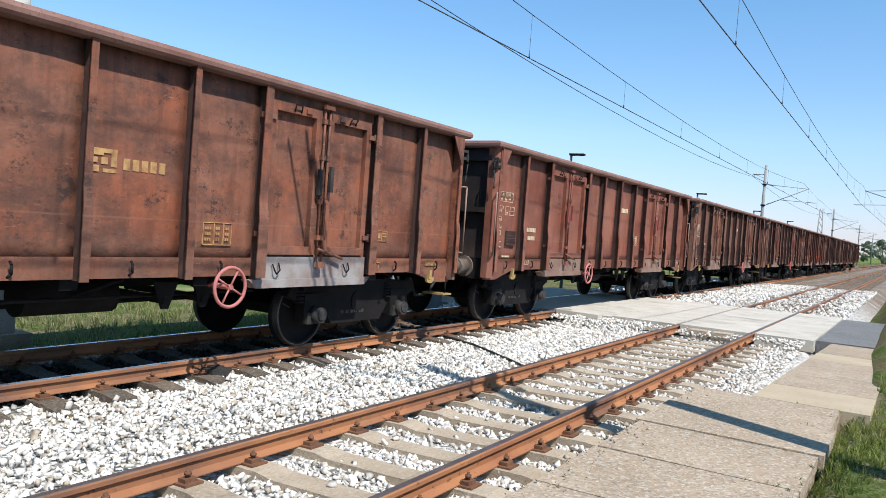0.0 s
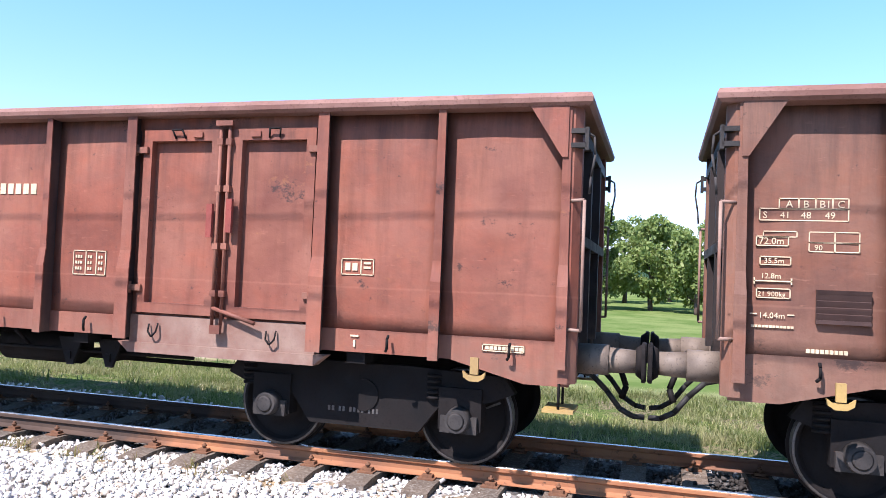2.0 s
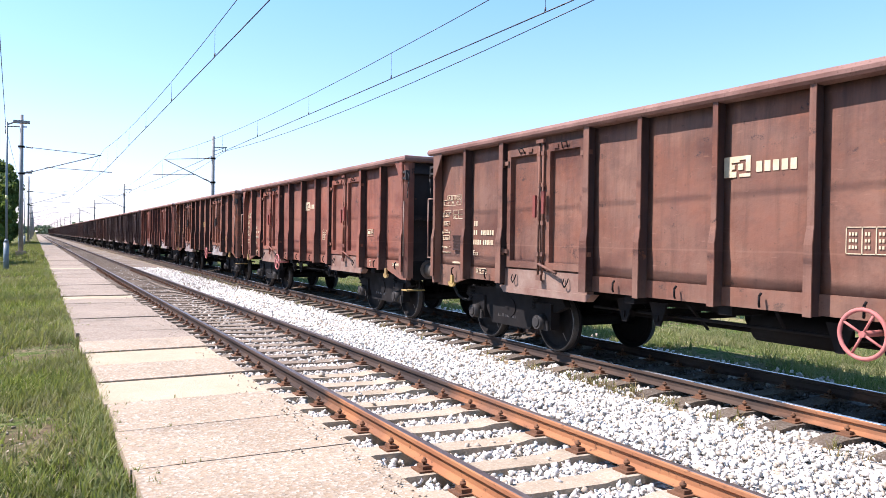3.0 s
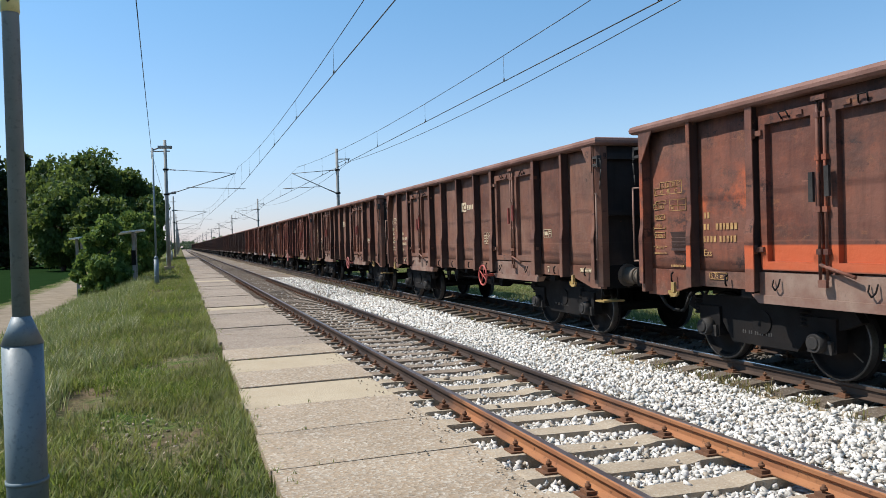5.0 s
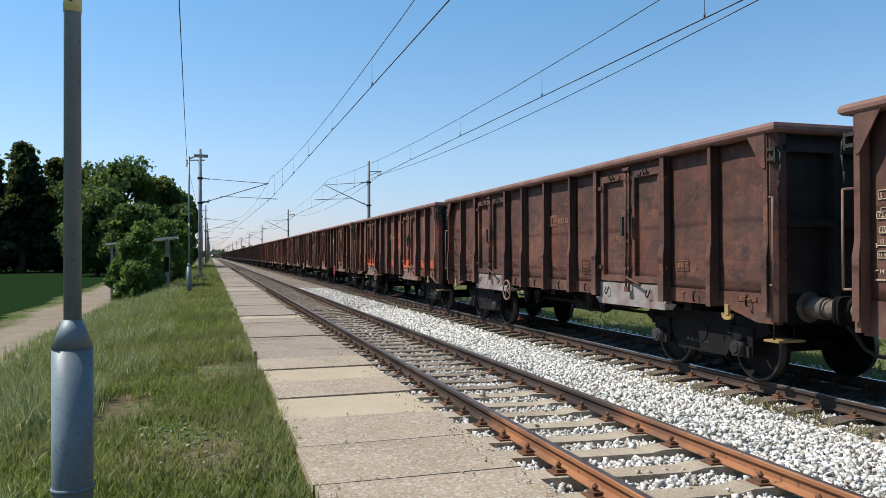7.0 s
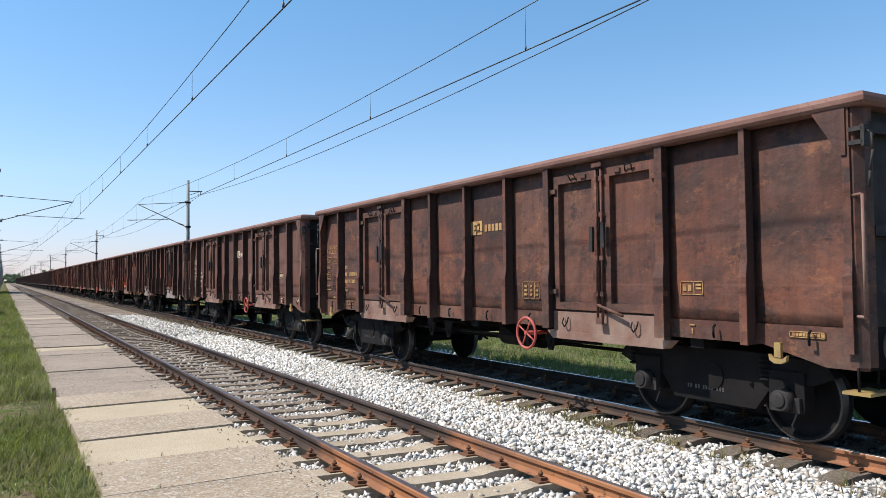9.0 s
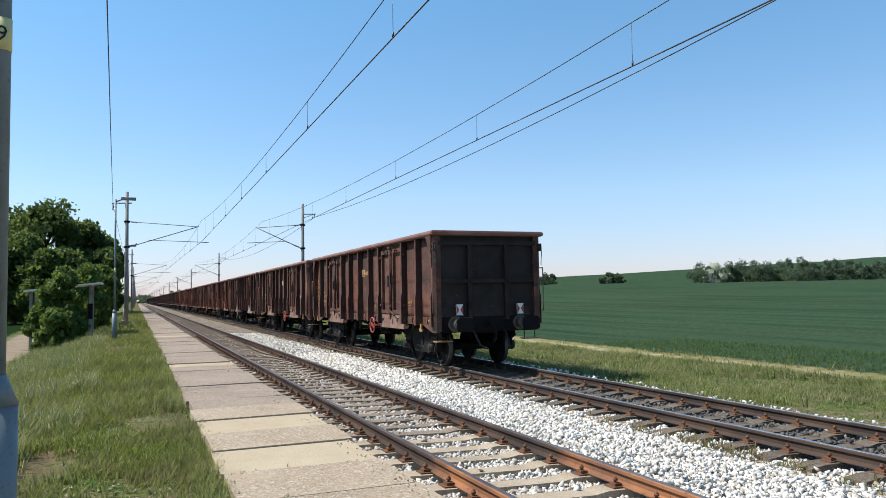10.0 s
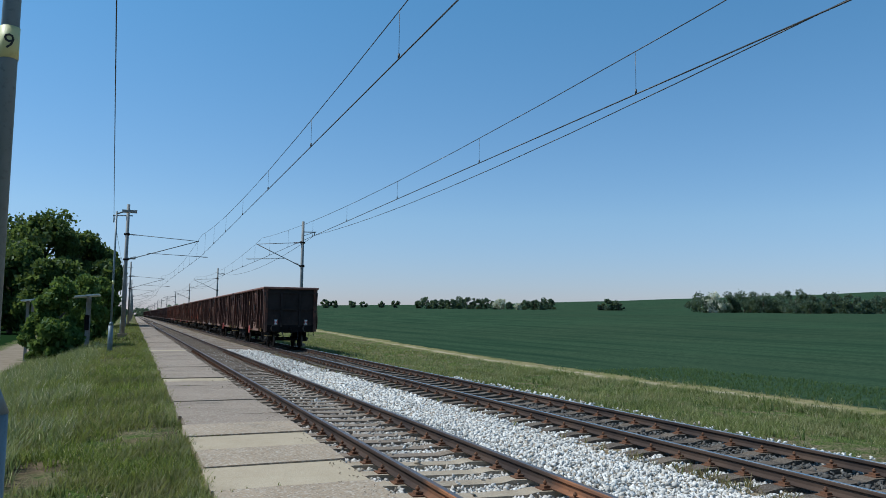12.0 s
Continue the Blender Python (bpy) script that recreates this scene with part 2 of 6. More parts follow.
def concrete(name, a, b, spots, fine, rough=0.88):
    n = Nodes(name, rough)
    co = n.shifted(50)
    c = n.mix(n.noise(1.3, 5, 0.65, co, (0.35, 0.68)), a, b)
    c = n.mix(n.noise(0.6, 6, 0.7, co, (0.56, 0.70)), c, tuple(v * 0.7 for v in a))
    cell = n.cells(fine, co, "Color")
    sep = n.t.nodes.new("ShaderNodeSeparateColor")
    n.put(cell, sep.inputs[0])
    c = n.mix(n.ramp(sep.outputs[0], 0.0, 1.0, 0.0, spots), c, n.mix(sep.outputs[1], (0.10, 0.09, 0.075), (0.62, 0.58, 0.50)))
    return n.done(c, None, n.math("ADD", n.cells(fine, co), n.math("MULTIPLY", n.noise(6, 4, 0.6, co), 0.6)), 0.006, 0.5)


SLAB_PEBBLE = concrete("exposed_pebble_concrete", (0.285, 0.206, 0.132), (0.362, 0.268, 0.178), 0.5, 55.0)
SLAB_BROWN = concrete("trodden_brown_concrete", (0.215, 0.158, 0.112), (0.285, 0.215, 0.158), 0.35, 55.0)
SLAB_SMOOTH = concrete("smooth_sandy_concrete", (0.37, 0.29, 0.19), (0.43, 0.345, 0.235), 0.15, 70.0)
SLEEPER = concrete("sleeper_concrete", (0.30, 0.23, 0.155), (0.40, 0.32, 0.23), 0.25, 60.0)
SLEEPER_WORN = concrete("dusty_brown_sleeper", (0.155, 0.112, 0.078), (0.23, 0.17, 0.12), 0.25, 60.0)
SLEEPER_DARK = concrete("stained_sleeper", (0.070, 0.052, 0.039), (0.135, 0.098, 0.068), 0.2, 60.0)
PANEL_PALE = concrete("pale_crossing_concrete", (0.42, 0.375, 0.31), (0.51, 0.46, 0.39), 0.15, 60.0)
ASPHALT = concrete("grey_asphalt", (0.10, 0.10, 0.105), (0.14, 0.14, 0.14), 0.3, 90.0)


def stone_mat():
    n = Nodes("pale_crushed_limestone", 0.85)
    k = n.island()
    c = n.mix(k, (0.54, 0.505, 0.45), (0.80, 0.765, 0.71))
    c = n.mix(n.ramp(k, 0.86, 0.90), c, (0.36, 0.30, 0.23))
    c = n.mix(n.ramp(k, 0.0, 0.30, 0.65, 0.0), c, (0.33, 0.30, 0.26))
    c = n.mix(n.noise(25, 3, 0.6, None, (0.5, 0.8)), c, (0.45, 0.42, 0.37))
    # staining between the far rails, plus the train's shade painted into the stones
    stain_and_shade = n.math("MULTIPLY", n.ramp(n.math("ABSOLUTE", n.math("SUBTRACT", n.axis(0), 7.846)), 0.60, 1.00, 1, 0), n.ramp(n.axis(1), -2.0, 9.0, 1.0, 0.85))
    c = n.mix(n.math("MULTIPLY", stain_and_shade, n.noise(1.2, 4, 0.6, None, (0.12, 0.32))), c, (0.030, 0.026, 0.023))
    dust = n.math("MULTIPLY", n.ramp(n.math("ABSOLUTE", n.math("SUBTRACT", n.axis(0), 3.2)), 1.2, 1.6, 1, 0), n.ramp(n.axis(1), 6.0, 13.0, 0.25, 0.85))
    c = n.mix(n.math("MULTIPLY", dust, n.noise(1.1, 5, 0.7, None, (0.28, 0.55))), c, (0.27, 0.225, 0.18))
    return n.done(c, None, n.noise(60, 3, 0.6), 0.004, 0.4)


STONE = stone_mat()


def bed_mat():
    n = Nodes("ballast_bed", 0.9)
    cell = n.cells(17.0, None, "Color")
    sep = n.t.nodes.new("ShaderNodeSeparateColor")
    n.put(cell, sep.inputs[0])
    d = n.cells(17.0)
    c = n.mix(sep.outputs[0], (0.46, 0.44, 0.40), (0.72, 0.69, 0.65))
    c = n.mix(n.ramp(d, 0.40, 0.70), c, (0.20, 0.185, 0.165))
    far = n.math("MAXIMUM", n.ramp(n.axis(1), 14.0, 30.0), n.ramp(n.axis(1), -40.0, -26.0, 1, 0))
    soil = n.mix(n.noise(1.5, 5, 0.65, None, (0.35, 0.7)), (0.135, 0.105, 0.080), (0.215, 0.165, 0.120))
    c = n.mix(n.math("MULTIPLY", far, n.noise(0.9, 6, 0.7, None, (0.22, 0.5))), c, soil)
    side = n.ramp(n.math("ABSOLUTE", n.math("SUBTRACT", n.axis(0), 6.55)), 0.15, 0.45, 1, 0)
    c = n.mix(n.math("MULTIPLY", side, n.noise(2.0, 5, 0.7, None, (0.5, 0.6))), c, (0.25, 0.18, 0.10))
    # bed under the far track: stained, with shade below the wagons in its colour
    stain_and_shade = n.ramp(n.math("ABSOLUTE", n.math("SUBTRACT", n.axis(0), 7.846)), 0.75, 1.25, 0.85, 0)
    c = n.mix(n.math("MULTIPLY", stain_and_shade, n.noise(1.2, 4, 0.6, None, (0.12, 0.32))), c, (0.030, 0.026, 0.023))
    return n.done(c, None, n.math("SUBTRACT", 1.0, d), 0.04, 0.8)


BED = bed_mat()


def ground_mat():
    """Meadow, dirt tracks and wheat fields, by their place on the sheet."""
    n = Nodes("fields_and_meadow", 0.95)
    n.b.inputs["Specular IOR Level"].default_value = 0.0
    x, y = n.axis(0), n.axis(1)
    g = n.mix(n.noise(0.6, 6, 0.7, None, (0.35, 0.7)), (0.075, 0.115, 0.028), (0.13, 0.16, 0.048))
    g = n.mix(n.noise(1.1, 6, 0.75, None, (0.44, 0.56)), g, (0.215, 0.165, 0.105))
    g = n.mix(n.noise(22, 4, 0.75, None, (0.42, 0.62)), g, (0.03, 0.052, 0.014))
    bank = n.math("MULTIPLY", n.ramp(x, -3.6, -3.0), n.ramp(x, 0.6, 0.8, 1, 0))
    earth = n.mix(n.noise(7.0, 5, 0.7, None, (0.4, 0.6)), (0.155, 0.112, 0.070), (0.095, 0.078, 0.042))
    g = n.mix(n.math("MULTIPLY", bank, n.noise(0.8, 5, 0.7, None, (0.48, 0.62))), g, earth)
    soil = n.mix(n.noise(1.2, 5, 0.7, None, (0.3, 0.7)), (0.20, 0.158, 0.115), (0.29, 0.235, 0.172))
    rows_ = n.noise(1.0, 4, 0.6, None, (0.2, 0.8))
    wheat = n.mix(rows_, (0.038, 0.062, 0.036), (0.052, 0.082, 0.044))
    wheat = n.mix(n.noise(0.02, 5, 0.6, None, (0.4, 0.65)), wheat, (0.042, 0.078, 0.042))
    wheat = n.mix(n.noise(3.5, 6, 0.8, None, (0.45, 0.7)), wheat, (0.018, 0.038, 0.022))
    run = n.t.nodes.new("ShaderNodeMapping")
    n.put(n.co, run.inputs["Vector"])
    run.inputs["Scale"].default_value = (1.0, 0.06, 1.0)
    wheat = n.mix(n.noise(0.45, 4, 0.65, run.outputs[0], (0.45, 0.7)), wheat, (0.020, 0.044, 0.026))
    wob = n.math("MULTIPLY", n.math("SUBTRACT", n.noise(0.12, 4, 0.6), 0.5), 2.2)
    wob2 = n.math("MULTIPLY", n.math("SUBTRACT", n.noise(1.5, 4, 0.7), 0.5), 1.2)
    xr = n.math("ADD", x, n.math("ADD", wob, wob2))
    flare = n.math("MULTIPLY", n.math("MAXIMUM", n.math("SUBTRACT", y, 29.0), 0.0), 0.09)
    xr = n.math("SUBTRACT", n.math("SUBTRACT", xr, 1.9), n.math("MINIMUM", flare, 12.0))
    c = n.mix(n.ramp(xr, 16.1, 16.5), g, wheat)
    strip = n.math("MULTIPLY", n.ramp(xr, 14.6, 15.0), n.ramp(xr, 16.2, 16.6, 1, 0))
    c = n.mix(n.math("MULTIPLY", strip, 0.75), c, n.mix(n.noise(2.5, 5, 0.7, None, (0.4, 0.6)), (0.30, 0.24, 0.13), (0.17, 0.17, 0.06)))
    lane = n.math("MULTIPLY", n.ramp(xr, 15.0, 15.15), n.ramp(xr, 15.55, 15.75, 1, 0))
    c = n.mix(n.math("MULTIPLY", n.math("MULTIPLY", lane, 0.8), n.noise(0.5, 5, 0.7, None, (0.42, 0.58))), c, (0.38, 0.32, 0.22))
    # the dirt track on the other side, drifting away from the platform
    drift = n.math("SUBTRACT", n.math("ADD", x, n.math("ADD", wob, wob2)), n.math("MULTIPLY", n.math("SUBTRACT", y, 14.0), -0.040))
    track = n.math("MULTIPLY", n.ramp(drift, -6.0, -5.5), n.ramp(drift, -3.9, -3.5, 1, 0))
    c = n.mix(n.ramp(drift, -6.6, -6.3, 1, 0), c, n.mix(n.noise(0.3, 4), (0.010, 0.024, 0.008), (0.016, 0.034, 0.011)))
    c = n.mix(n.math("MULTIPLY", track, n.ramp(y, 60.0, 66.0, 1, 0)), c, soil)
    dry = n.math("MULTIPLY", n.ramp(y, -14.0, -9.0, 1, 0), n.math("MULTIPLY", n.ramp(x, 24.0, 30.0), n.ramp(x, 90.0, 120.0, 1, 0)))
    c = n.mix(n.math("MULTIPLY", dry, 0.8), c, (0.21, 0.21, 0.095))
    hay = n.math("MULTIPLY", n.ramp(n.math("SUBTRACT", y, n.math("MULTIPLY", x, 0.33)), 0.0, 3.0, 1, 0), n.math("MULTIPLY", n.ramp(x, 15.0, 18.0), n.ramp(x, 90.0, 130.0, 1, 0)))
    c = n.mix(hay, c, n.mix(n.noise(0.25, 5, 0.7, None, (0.4, 0.6)), (0.085, 0.13, 0.035), (0.15, 0.185, 0.065)))
    return n.done(c, None, n.noise(12, 4, 0.7), 0.06, 0.7)


GROUND = ground_mat()


def leaf_mat(name, a, b, tip, patch=None):
    n = Nodes(name, 0.6)
    k = n.island()
    c = n.mix(k, a, b)
    c = n.mix(n.ramp(k, 0.90, 0.96), c, tip)
    if patch:
        c = n.mix(n.ramp(n.noise(0.9, 5, 0.75), 0.42, 0.60, 0.0, 0.85), c, patch)
        c = n.mix(n.ramp(n.noise(0.35, 3, 0.6), 0.50, 0.64, 0.0, 0.55), c, tuple(0.5 * v for v in a))
    n.b.inputs["Specular IOR Level"].default_value = 0.2
    tr = n.t.nodes.new("ShaderNodeBsdfTranslucent")
    mx = n.t.nodes.new("ShaderNodeMixShader")
    mx.inputs[0].default_value = 0.42
    n.put(n.mix(0.35, c, (0.30, 0.36, 0.06)), tr.inputs["Color"])
    n.t.links.new(n.b.outputs[0], mx.inputs[1])
    n.t.links.new(tr.outputs[0], mx.inputs[2])
    n.t.links.new(mx.outputs[0], n.t.nodes["Material Output"].inputs["Surface"])
    return n.done(c)


GRASS = leaf_mat("meadow_grass_blades", (0.040, 0.064, 0.010), (0.240, 0.282, 0.048), (0.50, 0.42, 0.22), (0.215, 0.185, 0.080))
VERGE = leaf_mat("sunlit_verge_grass", (0.095, 0.130, 0.035), (0.30, 0.325, 0.11), (0.48, 0.42, 0.24), (0.30, 0.27, 0.14))
WEED = leaf_mat("dry_brown_weeds", (0.16, 0.13, 0.06), (0.30, 0.22, 0.11), (0.16, 0.20, 0.06))
GRASS_DRY = leaf_mat("grass_and_dry_stalks", (0.12, 0.15, 0.05), (0.27, 0.26, 0.13), (0.58, 0.50, 0.32))
WHEAT = leaf_mat("young_wheat_blades", (0.050, 0.095, 0.034), (0.085, 0.14, 0.052), (0.10, 0.13, 0.06))
LEAF = leaf_mat("fresh_green_leaves", (0.040, 0.085, 0.018), (0.10, 0.165, 0.042), (0.20, 0.28, 0.09))
LEAF_SUN = leaf_mat("sunny_orchard_leaves", (0.12, 0.18, 0.05), (0.24, 0.30, 0.10), (0.30, 0.34, 0.14))
LEAF_DARK = leaf_mat("dark_green_leaves", (0.034, 0.066, 0.020), (0.085, 0.130, 0.038), (0.11, 0.16, 0.05))
PINE = leaf_mat("dark_pine_needles", (0.010, 0.020, 0.012), (0.022, 0.038, 0.020), (0.035, 0.05, 0.02))
BLOSSOM = leaf_mat("white_blossom", (0.62, 0.60, 0.48), (0.75, 0.73, 0.62), (0.10, 0.15, 0.05))
# distant foliage: the haze of the air is mixed into these two leaf colours
HAZE_LEAF = leaf_mat("haze_tinted_leaves", (0.13, 0.18, 0.13), (0.20, 0.25, 0.18), (0.24, 0.28, 0.20))
FAR_LEAF = leaf_mat("haze_tinted_far_leaves", (0.055, 0.088, 0.066), (0.095, 0.132, 0.092), (0.13, 0.165, 0.11))


# ---- mesh helpers ----
def box(bm, x0, x1, y0, y1, z0, z1):
    v = [bm.verts.new(p) for p in ((x0, y0, z0), (x1, y0, z0), (x1, y1, z0), (x0, y1, z0),
                                   (x0, y0, z1), (x1, y0, z1), (x1, y1, z1), (x0, y1, z1))]
    for f in ((3, 2, 1, 0), (4, 5, 6, 7), (0, 1, 5, 4), (1, 2, 6, 5), (2, 3, 7, 6), (3, 0, 4, 7)):
        bm.faces.new([v[i] for i in f])


def rod(bm, p, q, r, r2=None, n=10):
    """A round bar from p to q."""
    p, q = Vector(p), Vector(q)
    m = (q - p).to_track_quat("Z", "Y").to_matrix()
    a, b = [], []
    for i in range(n):
        d = m @ Vector((math.cos(2 * math.pi * i / n), math.sin(2 * math.pi * i / n), 0))
        a.append(bm.verts.new(p + d * r))
        b.append(bm.verts.new(q + d * (r if r2 is None else r2)))
    for i in range(n):
        bm.faces.new((a[i], a[(i + 1) % n], b[(i + 1) % n], b[i])).smooth = True
    bm.faces.new(a[::-1])
    bm.faces.new(b)


def pipe(bm, pts, r, n=6):
    for p, q in zip(pts, pts[1:]):
        rod(bm, p, q, r, None, n)


def prism(bm, outline, a, b, axis=0):
    """An outline in the two other axes, drawn out from a to b along one axis."""
    def at(u, v, w):
        return ((w, u, v), (u, w, v), (u, v, w))[axis]
    lo = [bm.verts.new(at(u, v, a)) for u, v in outline]
    hi = [bm.verts.new(at(u, v, b)) for u, v in outline]
    k = len(outline)
    bm.faces.new(lo)
    bm.faces.new(hi[::-1])
    for i in range(k):
        bm.faces.new((lo[i], hi[i], hi[(i + 1) % k], lo[(i + 1) % k]))


def ring(bm, centre, r, tube, n=24, k=8):
    """A torus that lies across the x axis."""
    vs = []
    for i in range(n):
        a = 2 * math.pi * i / n
        row = []
        for j in range(k):
            b = 2 * math.pi * j / k
            d = r + tube * math.cos(b)
            row.append(bm.verts.new((centre[0] + tube * math.sin(b), centre[1] + d * math.cos(a), centre[2] + d * math.sin(a))))
        vs.append(row)
    for i in range(n):
        for j in range(k):
            bm.faces.new((vs[i][j], vs[(i + 1) % n][j], vs[(i + 1) % n][(j + 1) % k], vs[i][(j + 1) % k])).smooth = True


def to_mesh(name, bm, material, bevel=0.0):
    if bevel:
        edges = [e for e in bm.edges if len(e.link_faces) == 2 and e.calc_face_angle(0) > 0.6]
        bmesh.ops.bevel(bm, geom=edges, offset=bevel, segments=1, affect="EDGES", clamp_overlap=True)
    bmesh.ops.recalc_face_normals(bm, faces=bm.faces)
    me = bpy.data.meshes.new(name)
    bm.to_mesh(me)
    bm.free()
    me.materials.append(material)
    return me


def part(name, bm, material, parent, label="", bevel=0.0):
    """One mesh object under a thing or a part."""
    me = bm if isinstance(bm, bpy.types.Mesh) else to_mesh(name, bm, material, bevel)
    ob = new(name, me)
    ob.parent = parent
    return tagged(ob, label) if label else ob


def thing(name, label, category, group="", kind="", at=None):
    ob = tagged(new(name), label, category, group, kind)
    ob.empty_display_size = 0.2
    if at is not None:
        ob.matrix_world = at
    return ob


def solid(name, bm, material, label, category, group="", kind="", bevel=0.0):
    """A thing of one mesh."""
    return tagged(new(name, to_mesh(name, bm, material, bevel)), label, category, group, kind)


def bulk(name, verts, faces, material):
    """A large mesh from arrays of vertices and of faces with equal corner counts."""
    me = bpy.data.meshes.new(name)
    k = faces.shape[1]
    me.vertices.add(len(verts))
    me.vertices.foreach_set("co", verts.astype(np.float32).ravel())
    me.loops.add(faces.size)
    me.loops.foreach_set("vertex_index", faces.astype(np.int32).ravel())
    me.polygons.add(len(faces))
    me.polygons.foreach_set("loop_start", np.arange(0, faces.size, k, dtype=np.int32))
    me.update(calc_edges=True)
    me.materials.append(material)
    return me


def strewn(name, shapes, faces, places, sizes, material, tilt=1.0, seed=1):
    """Many small shapes, turned at random, in one mesh."""
    rng = np.random.default_rng(seed)
    n = len(places)
    pick = rng.integers(0, len(shapes), n)
    base = np.stack(shapes)[pick]
    a = rng.uniform(0, 2 * np.pi, n)
    t = rng.normal(0, tilt, n)
    u = rng.normal(0, tilt, n)
    ca, sa = np.cos(a), np.sin(a)
    x, y, z = base[..., 0], base[..., 1], base[..., 2]
    y, z = y * np.cos(t)[:, None] - z * np.sin(t)[:, None], y * np.sin(t)[:, None] + z * np.cos(t)[:, None]
    x, z = x * np.cos(u)[:, None] + z * np.sin(u)[:, None], -x * np.sin(u)[:, None] + z * np.cos(u)[:, None]
    x, y = x * ca[:, None] - y * sa[:, None], x * sa[:, None] + y * ca[:, None]
    v = np.stack([x, y, z], -1) * sizes[:, None, None] + places[:, None, :]
    k = base.shape[1]
    f = (faces[None] + (np.arange(n) * k)[:, None, None]).reshape(-1, faces.shape[1])
    return bulk(name, v.reshape(-1, 3), f, material)


FONT = {}


def letters(body, size, material):
    """A flat mesh of letters, standing against the -x side."""
    key = (body, size, material.name)
    if key not in FONT:
        cu = bpy.data.curves.new("lettering", "FONT")
        cu.body, cu.size, cu.extrude, cu.resolution_u = body, size, 0.0015, 2
        tmp = bpy.data.objects.new("lettering", cu)
        scene.collection.objects.link(tmp)
        me = bpy.data.meshes.new_from_object(tmp.evaluated_get(bpy.context.evaluated_depsgraph_get()))
        bpy.data.objects.remove(tmp)
        me.transform(Matrix(((0, 0, -1, 0), (-1, 0, 0, 0), (0, 1, 0, 0), (0, 0, 0, 1))))
        me.materials.clear()
        me.materials.append(material)
        FONT[key] = me
    return FONT[key]


# ---- the lie of the land ----
FX, FZ = 7.846, -0.075          # far track: centre, rail top
NX, NZ, NT = 3.502, -0.022, -0.0286  # near track: centre, rail top, cross fall
PLAT_Z = 0.25


def land(x, y):
    """Height of the natural ground."""
    x, y = np.asarray(x, float), np.asarray(y, float)
    d = np.hypot(x, y)
    az = np.degrees(np.arctan2(x, y))
    bank = np.interp(x, [-4.2, -1.6, 0.45, 0.6, 1.2, 9.6, 10.6, 14.0], [-0.5, 0.16, 0.18, 0.0, -0.6, -0.6, -0.5, -0.6])
    tilt = np.interp(az, [0, 12, 25, 52, 100, 150, 180], [0.0, 0.9, 1.15, 2.15, 2.1, 0.8, 0.0])
    field = np.interp(d, [0, 30, 420], [0.0, 0.0, 1.0]) * 7.2 * np.clip((x - 14) / 60.0, 0, 1) * np.clip(tilt / 1.0, 0, 1)
    hill = np.clip((d - 420) / 600.0, 0, 1) * np.clip(np.radians(tilt) * 1020 - 6.5 * np.clip(tilt, 0, 1), 0, 60) * (x > 0)
    return bank + field + hill


def make_ground():
    xs = np.concatenate([-np.geomspace(4500, 12, 34), np.arange(-11.5, 16.6, 0.35), np.geomspace(17, 4500, 46)])
    ys = np.concatenate([-np.geomspace(4500, 30, 30), np.arange(-28, 60, 2.0), np.geomspace(62, 4500, 40)])
    X, Y = np.meshgrid(xs, ys)
    rng = np.random.default_rng(3)
    Z = land(X, Y) + rng.normal(0, 0.018, X.shape) * (np.abs(X) < 16)
    v = np.stack([X, Y, Z], -1).reshape(-1, 3)
    nx, ny = len(xs), len(ys)
    i, j = np.meshgrid(np.arange(nx - 1), np.arange(ny - 1))
    a = (j * nx + i).ravel()
    me = bulk("ground", v, np.stack([a, a + 1, a + nx + 1, a + nx], -1), GROUND)
    me.polygons.foreach_set("use_smooth", np.ones(len(me.polygons), bool))
    tagged(new("ground", me), "green wheat fields and meadow with dirt tracks", "ground", kind="structure")


make_ground()


def make_bed():
    prof = [(1.0, -0.7), (1.75, -0.24), (2.2, -0.235), (NX - 0.7, -0.26), (NX + 0.7, -0.275), (5.2, -0.27), (6.2, -0.30), (FX, -0.31), (9.1, -0.30), (9.7, -0.34), (10.9, -0.75)]
    ys = np.concatenate([np.arange(-300, -30, 6.0), np.arange(-30, 40, 0.7), np.arange(40, 700, 8.0)])
    rng = np.random.default_rng(5)
    v = np.array([[(x, y, z) for x, z in prof] for y in ys])
    v[:, 1:-1, 2] += rng.normal(0, 0.012, v[:, 1:-1, 2].shape)
    n = len(prof)
    i, j = np.meshgrid(np.arange(n - 1), np.arange(len(ys) - 1))
    a = (j * n + i).ravel()
    me = bulk("ballast_bed", v.reshape(-1, 3), np.stack([a, a + 1, a + n + 1, a + n], -1), BED)
    tagged(new("ballast_bed", me), "bed of pale crushed limestone under two tracks", "ballast bed", kind="structure")


make_bed()


# ---- track ----
RAIL = [(-0.0625, -0.149), (0.0625, -0.149), (0.0625, -0.140), (0.016, -0.122), (0.009, -0.112), (0.009, -0.058), (0.014, -0.050),
        (0.0335, -0.040), (0.0335, -0.012), (0.026, -0.002), (-0.026, -0.002), (-0.0335, -0.012), (-0.0335, -0.040), (-0.014, -0.050),
        (-0.009, -0.058), (-0.009, -0.112), (-0.016, -0.122), (-0.0625, -0.140)]
Y0, Y1 = -320.0, 900.0


